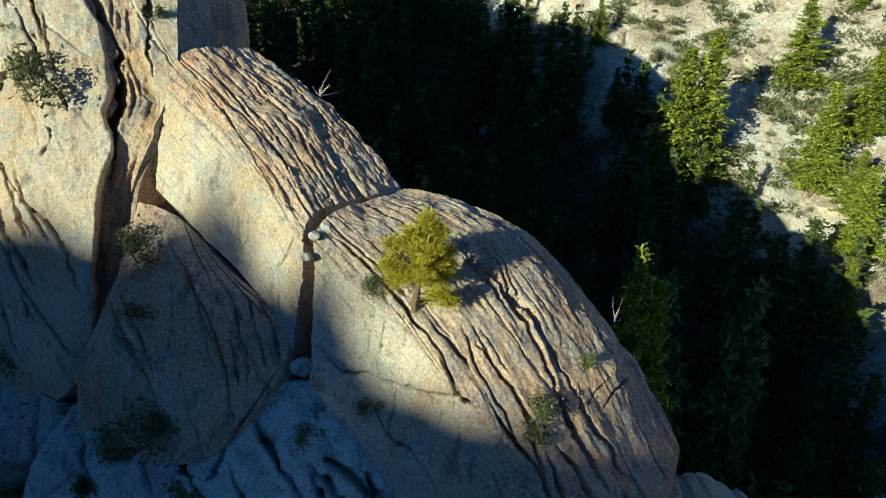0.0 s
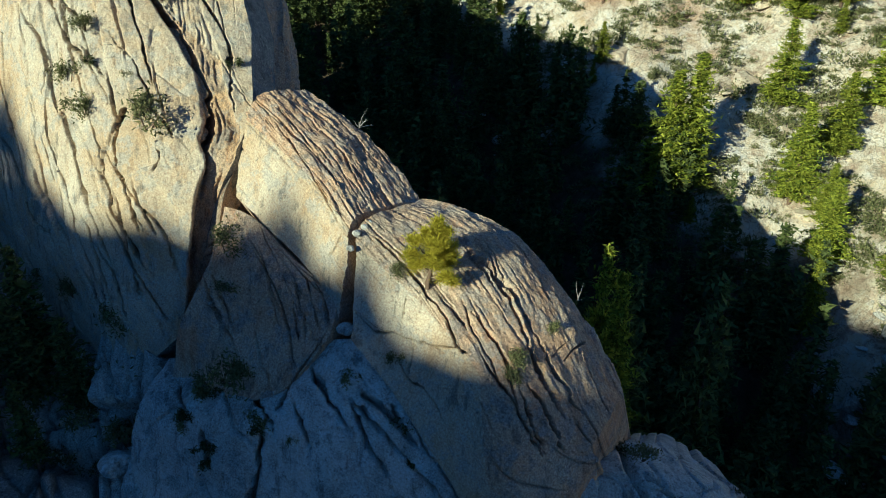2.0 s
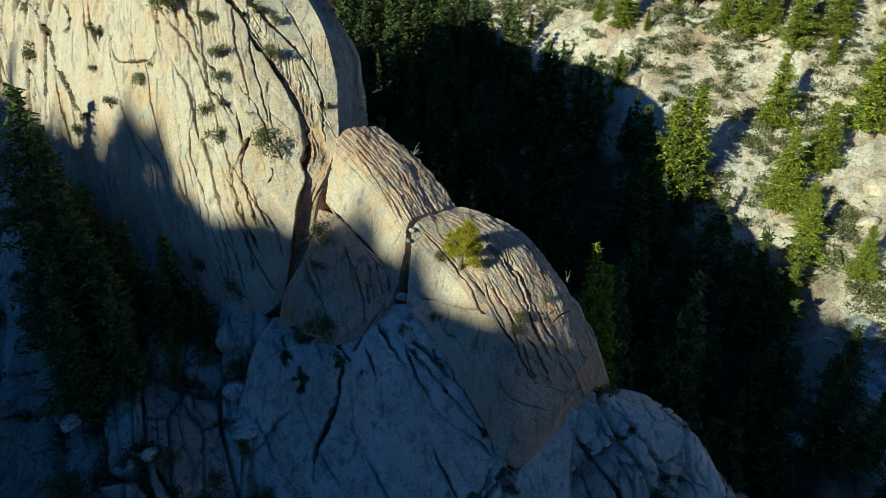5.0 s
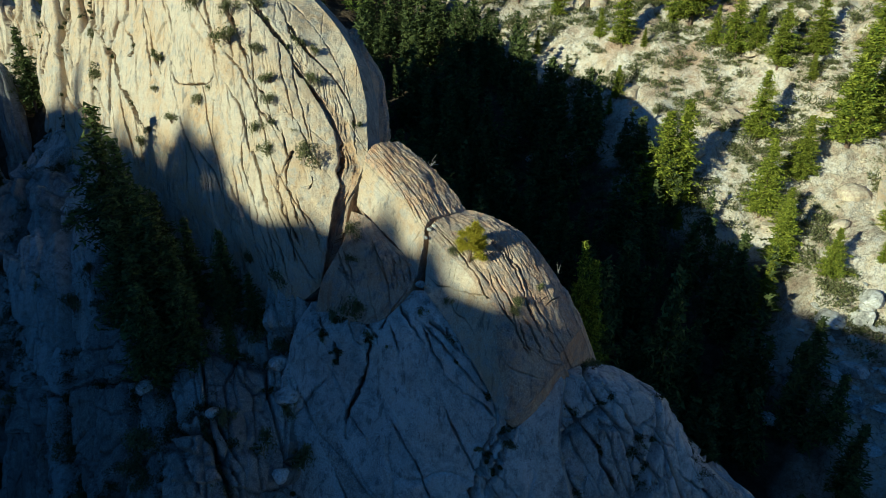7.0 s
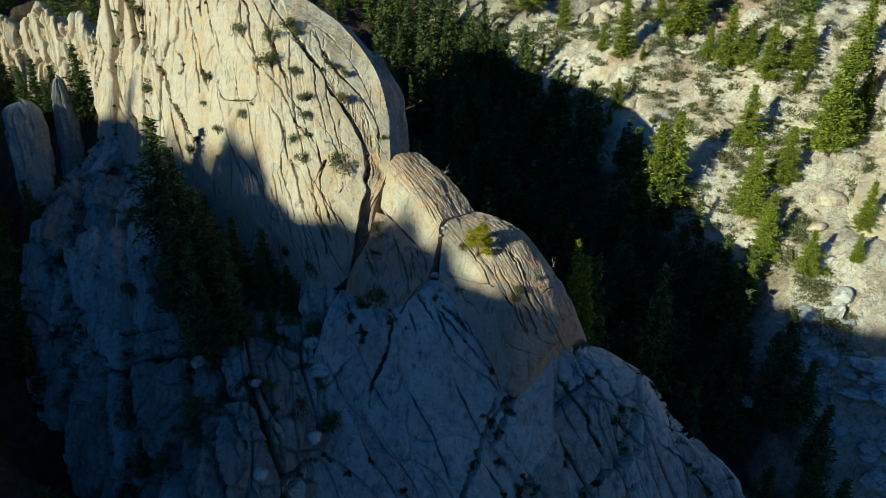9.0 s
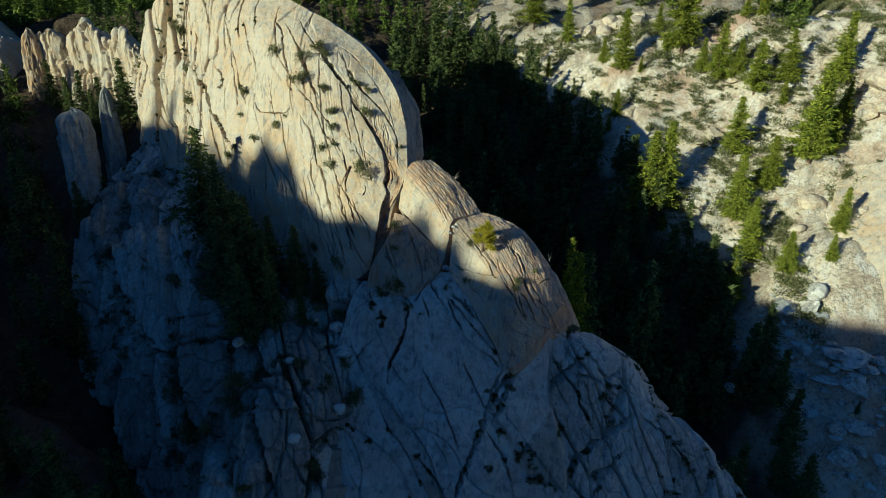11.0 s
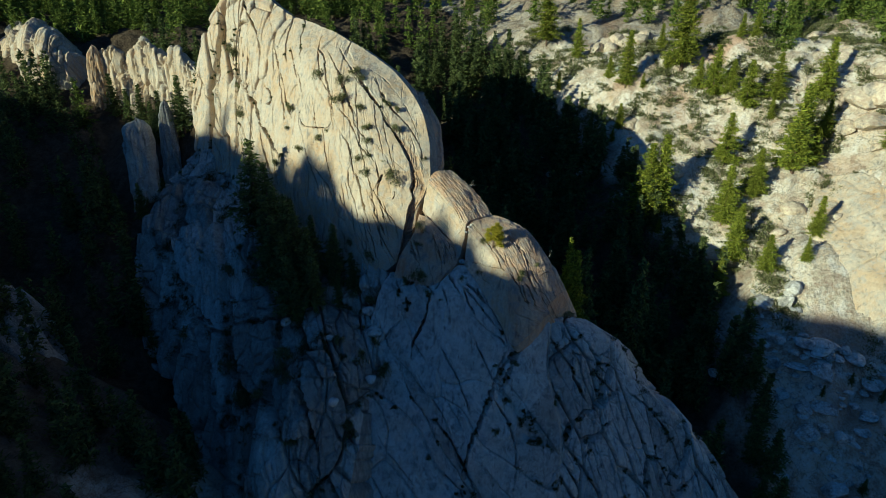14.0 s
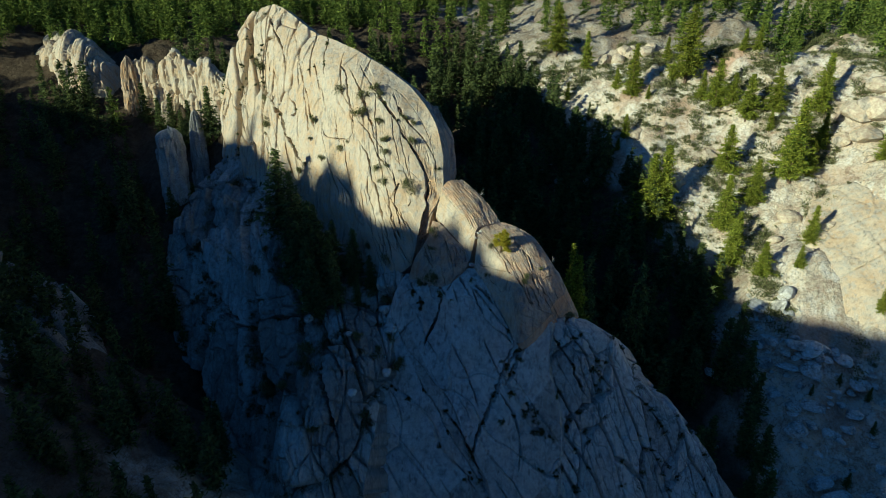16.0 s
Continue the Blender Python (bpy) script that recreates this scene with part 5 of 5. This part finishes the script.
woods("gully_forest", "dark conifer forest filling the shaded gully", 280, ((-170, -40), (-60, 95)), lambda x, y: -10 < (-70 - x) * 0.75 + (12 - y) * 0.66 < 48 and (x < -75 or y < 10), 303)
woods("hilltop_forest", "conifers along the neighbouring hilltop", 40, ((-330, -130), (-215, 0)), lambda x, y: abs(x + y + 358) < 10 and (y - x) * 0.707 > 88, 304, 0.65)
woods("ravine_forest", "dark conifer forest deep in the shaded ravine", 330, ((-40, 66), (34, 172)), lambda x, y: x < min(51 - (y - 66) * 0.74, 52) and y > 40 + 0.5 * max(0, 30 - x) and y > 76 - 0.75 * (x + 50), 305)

# ---- shrubs ----
sage = [make_shrub(200 + k, M_SHRUB, "grey-green shrub rooted in a rock crack") for k in range(4)]
for x, y, z, w in [(-20.8, 33.0, 92.9, 3.4), (-14.6, 27.7, 86.3, 2.4), (-14.4, 26.3, 83.8, 1.6), (-3.1, 24.3, 86.4, 1.2), (-2.3, 25.2, 87.1, 1.2), (4.1, 20.6, 82.6, 1.6), (3.6, 19.9, 82.1, 1.2), (6.3, 23.2, 83.1, 1.2),
                   (-3.3, 22.4, 81.3, 1.2), (-6.1, 22.0, 80.2, 1.3), (-14.0, 24.2, 78.4, 3.0), (-16.5, 24.8, 77.2, 2.2), (-27.4, 36.2, 95.3, 2.1), (-25.8, 34.6, 93.3, 2.2), (-26.0, 38.3, 101.1, 1.8), (-21.1, 38.2, 101.1, 1.5),
                   (-37.4, 46.4, 108.2, 2.6), (-32.1, 43.5, 107.9, 2.4), (-31.8, 41.9, 105.1, 3.2), (-29.5, 44.8, 109.7, 2.4), (-28.6, 44.0, 108.5, 2.0), (-28.2, 40.4, 103.9, 1.7), (-26.6, 38.3, 100.9, 1.2)]:
    put(sage, x, y, z - 0.15, w / 1.15)
for x, y, z, w in [(-26.0, 37.2, 98.9, 1.7), (-21.2, 41.2, 103.7, 1.5), (-20.8, 38.7, 100.7, 1.4), (-22.9, 41.6, 104.7, 1.1), (-45.1, 48.3, 101.2, 2.0), (-37.2, 42.1, 97.3, 1.8), (-42.2, 43.7, 94.4, 1.9), (-62.3, 61.8, 101.6, 2.6),
                   (-61.1, 58.5, 96.4, 3.4), (-65.3, 66.6, 108.1, 3.8), (-22.5, 35.3, 95.6, 1.0), (-21.1, 33.8, 94.1, 1.2), (-47.0, 46.1, 92.0, 1.5), (-48.6, 46.6, 89.9, 2.2), (-45.9, 47.6, 97.4, 1.1), (-35.0, 41.5, 99.1, 1.0),
                   (-24.8, 30.1, 78.7, 2.8), (-23.3, 29.4, 74.7, 3.4), (-27.2, 28.0, 72.4, 3.2), (-23.3, 25.7, 71.4, 3.2), (-33, 35, 79, 2.6), (-29, 32.5, 80, 2.2)]:
    put(sage, x, y, z - 0.15, w / 1.15)
for x, y, z, w in [(-54.0, 36.4, 75.0, 1.9), (-64.5, 39.6, 69.6, 3.0), (-56.1, 34.2, 70.5, 3.4), (-47.4, 30.8, 72.1, 2.6), (-46.5, 26.4, 69.0, 1.3), (-43.2, 27.6, 71.5, 1.3), (-36.8, 15.5, 64.6, 3.8), (-65.2, 30.8, 55.9, 4.4), (-36.1, 13.2, 62.4, 3.0),
                   (-46.3, 15.6, 53.4, 4.4), (-23.2, 16.1, 64.6, 3.8), (-26.9, 15.5, 69.3, 2.2), (-19.3, 17.6, 61.8, 3.4), (-16.2, 24.1, 76.9, 1.4), (-13.0, 23.8, 79.0, 1.8), (-11.9, 21.7, 77.0, 1.6), (-17.6, 23.2, 75.2, 1.3), (-9.6, 20.6, 76.6, 0.8),
                   (1.8, 12.0, 56.6, 1.5), (2.9, 14.3, 61.4, 1.2), (3.9, 16.5, 67.6, 1.4), (0.8, 16.6, 67.0, 1.2)]:
    put(sage, x, y, z - 0.15, w / 1.15, label="dark green shrub on shaded grey granite")
for x, y, z, w in [(11.1, 15.6, 61.0, 1.2), (12.3, 21.4, 75.2, 1.6), (-40.9, 11.3, 58.4, 3.2), (-31.7, 4.8, 55.7, 3.0), (-26.9, 11.7, 64.1, 2.0), (-21.7, 20.5, 66.5, 2.2),
                   (-24.1, 8.2, 56.8, 2.6), (-52.2, 21.8, 56.0, 3.0), (-37.1, 14.5, 63.2, 3.0)]:
    put(sage, x, y, z - 0.15, w / 1.15, label="dark green shrub on shaded grey granite")
brush = [make_shrub(220 + k, M_SHRUB, "round sage-grey bush on the dry rocky slope", "shrub", "bushes on the far slope") for k in range(4)]
n = 0
while n < 85:
    x, y = plant.uniform(-12, 110), plant.uniform(48, 150)
    if y < 66 - 0.74 * (x - 50) * 1.0 - 6 or y > 150 or noise.noise(Vector((x / 9, y / 9, 3.0))) < -0.12:
        continue
    if 60 < x and y < 88 - 0.1 * x and plant.random() < 0.7:
        continue
    put(brush, x, y, height(x, y) - 0.1, plant.choice((0.9, 1.4, 1.9, 2.6, 3.2)) * plant.uniform(0.8, 1.1), plant.uniform(0.7, 1.0))
    n += 1

# low shrubs along the joints
def joint_brush(name, label, places):
    rng = np.random.default_rng(411)
    chunks = []
    for sheet, count, wide in places:
        (Q, _, _), h = SHEETS[sheet], JOINTS[sheet]
        rows, cols = np.nonzero(h < np.quantile(h, 0.07))
        for k in rng.integers(0, len(rows), count):
            if sheet == "main_cliff" and cols[k] > Q.shape[1] * 0.6 and rows[k] < Q.shape[0] * 0.5 or rows[k] < Q.shape[0] * 0.1:
                continue
            w, m = wide * rng.uniform(0.35, 1.0), 150
            d = rng.normal(0, 1, (m, 3))
            d /= np.linalg.norm(d, axis=1, keepdims=True)
            lump = Q[rows[k], cols[k]] + rng.normal(0, 0.35 * w, (5, 3)) * (1, 1, 0.5)
            c = lump[rng.integers(0, 5, m)] + d * (w * 0.5 * rng.uniform(0.2, 1.0, (m, 1)))
            chunks.append(spikes(c, d + rng.normal(0, 0.6, (m, 3)), rng.uniform(0.16, 0.34, m), rng.uniform(0.07, 0.13, m), rng))
    v, q = join(chunks)
    return tagged(new(name, mesh_from(name, v, q, M_SHADE_LEAF)), label, "brush", kind="stuff")


joint_brush("crack_brush", "dark low brush rooted along the joints of the granite", [("rock_apron", 420, 2.2), ("lower_slab", 70, 1.0), ("lower_ridge", 150, 1.3), ("main_cliff", 70, 0.9), ("near_spur", 160, 2.4)])

def brush_stuff(name, label, count, keep, seed):
    rng = np.random.default_rng(seed)
    chunks = []
    while len(chunks) < count:
        x, y = rng.uniform(-20, 115), rng.uniform(5, 158)
        if not keep(x, y):
            continue
        w, k = rng.choice([0.7, 1.1, 1.7, 2.5]) * rng.uniform(0.8, 1.25), 100
        d = rng.normal(0, 1, (k, 3))
        d /= np.linalg.norm(d, axis=1, keepdims=True)
        d[:, 2] = np.abs(d[:, 2])
        c = d * (w * rng.uniform(0.35, 1.0, (k, 1)) * (1, 1, 0.7)) * rng.uniform(0.7, 1.2, (k, 1)) + np.array([x, y, height(x, y)])
        chunks.append(spikes(c, d + rng.normal(0, 0.6, (k, 3)), rng.uniform(0.25, 0.5, k) * w ** 0.5, rng.uniform(0.12, 0.22, k) * w ** 0.5, rng))
    v, q = join(chunks)
    return tagged(new(name, mesh_from(name, v, q, M_SHRUB)), label, "brush", kind="stuff")


brush_stuff("hillside_brush", "low grey-green brush over the rocky slope", 2700, lambda x, y: y > 60 - 0.74 * (x - 50) and (y > 50 or x > 54) and noise.noise(Vector((x / 11, y / 11, 7.0))) > -0.08 + 0.45 * (x > 60 and y < 100 - 0.1 * x), 401)

def make_bare_bush(x, y, z, w, seed):
    rng = np.random.default_rng(seed)
    bush = tagged(new("bare_bush"), "leafless silver-grey bush with dry twigs", "dead shrub", "bare bushes on the rock")
    bush.matrix_basis = at(x, y, z, w, seed * 40)
    for _ in range(9):
        d = rng.normal(0, 0.4, 3) + (0, 0, 0.5)
        mid = d * 0.5 + rng.normal(0, 0.06, 3)
        new("twig", mesh_from("twig", *join([tube([(0, 0, -0.1), mid, d], [0.022, 0.014, 0.005], 4), tube([mid, mid + d * 0.3 + rng.normal(0, 0.12, 3)], [0.012, 0.004], 4)]), M_TWIG)).parent = bush


for k, (x, y, z, w) in enumerate([(-6.4, 33.7, 92.7, 1.0), (-4.6, 25.4, 87.7, 1.1), (-4.0, 25.0, 87.2, 0.9), (-23.6, 37.0, 97.6, 1.5), (-24.4, 36.4, 96.4, 1.3), (-20.2, 33.2, 93.0, 1.8), (8.3, 26.6, 83.4, 0.8), (-28.8, 39.6, 101.6, 1.4)]):
    make_bare_bush(x, y, z, w, 500 + k)

# ---- the pine on the block ----
def make_pine(x, y, z):
    rng = np.random.default_rng(77)
    tree = tagged(new("pine_tree"), "small yellow-green pine growing from a crack in the block", "tree")
    tree.matrix_basis = pose(x, y, z)
    stem = [(0, 0, -0.4), (0.02, 0, 0.3), (0.18, 0.05, 0.9), (0.22, 0.1, 1.6), (0.42, 0.1, 2.4), (0.52, 0.15, 3.2), (0.62, 0.15, 4.0)]
    new("trunk", mesh_from("trunk", *tube(stem, [0.17, 0.15, 0.13, 0.11, 0.08, 0.05, 0.02], 8), M_BARK)).parent = tree
    ends = [(-1.0, 0.2, 1.5), (-1.05, -0.3, 2.3), (-0.75, 0.3, 3.0), (-0.3, -0.4, 3.6), (0.6, 0.1, 4.2), (1.2, 0.3, 3.5), (1.45, -0.1, 2.8), (1.5, 0.2, 2.0), (1.35, -0.5, 1.2), (1.55, -0.2, 0.6), (0.2, -1.0, 2.2), (0.8, 0.9, 2.7), (0.0, 1.0, 1.8), (0.9, -0.9, 3.0), (1.0, 0.6, 1.1)]
    for e in ends:
        e = np.array(e)
        root = np.array([0.25, 0.08, max(0.5, e[2] * 0.62)])
        mid = (root + e) / 2 + rng.normal(0, 0.1, 3) - (0, 0, 0.1)
        new("limb", mesh_from("limb", *tube([root, mid, e], [0.055, 0.035, 0.012], 5), M_BARK)).parent = tree
    cs, ds = [], []
    inner = [(0.9, 0.2, 3.7), (-0.2, 0.2, 2.9), (0.9, -0.3, 2.3), (0.2, 0.4, 3.4), (1.1, 0.1, 1.6), (-0.5, -0.2, 1.9), (0.3, -0.5, 3.0), (0.9, 0.4, 3.0)]
    for e in ends + inner:
        for f in (0.72, 0.9, 1.04):
            c = np.array([0.3, 0.08, e[2] * 0.85]) * (1 - f) + np.array(e) * f + rng.normal(0, 0.14, 3)
            k = 420
            d = rng.normal(0, 1, (k, 3)) * (1, 1, 0.75)
            cs.append(c + d * rng.uniform(0.13, 0.24)), ds.append(d + (0, 0, 0.7))
    c, d = np.concatenate(cs), np.concatenate(ds)
    v, q = spikes(c, d, rng.uniform(0.10, 0.19, len(c)), rng.uniform(0.03, 0.055, len(c)), rng)
    new("crown", mesh_from("crown", v, q, M_PINE)).parent = tree
    return tree


make_pine(-1.25, 23.8, 85.7)

# ---- boulders ----
pale = [make_boulder(300 + k, M_APRON, "angular grey granite boulder in the creek bed", "boulders of the creek") for k in range(5)]
n = 0
while n < 170:
    y = plant.uniform(8, 64)
    x = 73 - 0.36 * (y - 20) + plant.gauss(0, 6.5)
    if y > 50 and x > 64 or x < 46:
        continue
    w = plant.choice((1.0, 1.4, 1.9, 2.6, 3.6, 5.2)) * plant.uniform(0.8, 1.2)
    put(pale, x, y, height(x, y) + 0.06 * w + 0.2, w, plant.uniform(0.4, 0.9), tip=(plant.uniform(-15, 15), plant.uniform(-15, 15)))
    n += 1
sunny = [make_boulder(320 + k, M_FACE, "pale granite boulder on the sunny slope", "boulders of the slope") for k in range(5)]
for x, y, w in [(22, 146, 7), (25, 147, 8), (28, 147.5, 7.5), (31, 147, 6), (34, 146, 8), (38, 145, 6), (19, 143, 6), (23, 142.5, 6), (27, 143.5, 5), (31, 143, 7), (73, 108, 8), (81, 99, 9), (84, 98, 10), (82, 94, 8), (86, 103, 8), (78, 96, 6)]:
    put(sunny, x, y, height(x, y) + 0.15 * w, w, 1.1)
n = 0
while n < 60:
    x, y = plant.uniform(-5, 100), plant.uniform(56, 148)
    if y < 66 - 0.74 * (x - 50) - 4:
        continue
    w = plant.choice((0.8, 1.1, 1.6, 2.4)) * plant.uniform(0.8, 1.3)
    put(sunny, x, y, height(x, y) + 0.05 * w, w, plant.uniform(0.6, 1.0))
    n += 1
ledges = [make_boulder(360 + k, M_FACE, "half-buried ledge of pale granite on the slope", "ledges of the slope") for k in range(5)]
n = 0
while n < 34:
    x, y = plant.uniform(5, 100), plant.uniform(60, 146)
    if y < 66 - 0.74 * (x - 50) + 2 or noise.noise(Vector((x / 14, y / 14, 5.0))) < 0.0:
        continue
    w = plant.uniform(3.0, 7.5)
    put(ledges, x, y, height(x, y) - 0.02 * w, w, plant.uniform(0.7, 1.1), tip=(plant.uniform(15, 40), plant.uniform(-15, 10)))
    n += 1
gully = [make_boulder(340 + k, M_APRON, "rounded grey granite boulder on the shaded bench", "boulders of the bench") for k in range(3)]
for x, y, z, w in [(-5.6, 25.4, 88.4, 0.7), (-5.2, 25.9, 88.6, 0.6), (-4.9, 26.3, 88.7, 0.5), (-5.9, 24.9, 87.6, 0.6), (-23.5, 24.2, 70.5, 2.8), (-22.0, 21.8, 67.8, 3.0), (-37.4, 19.1, 70.0, 2.4), (-25.4, 7.9, 62.7, 2.0), (-20.8, 14.5, 63, 2.2), (-28.2, 16.0, 69.8, 1.6), (-6.4, 24.2, 82.3, 1.3)]:
    put(gully, x, y, z, w, 1.2)
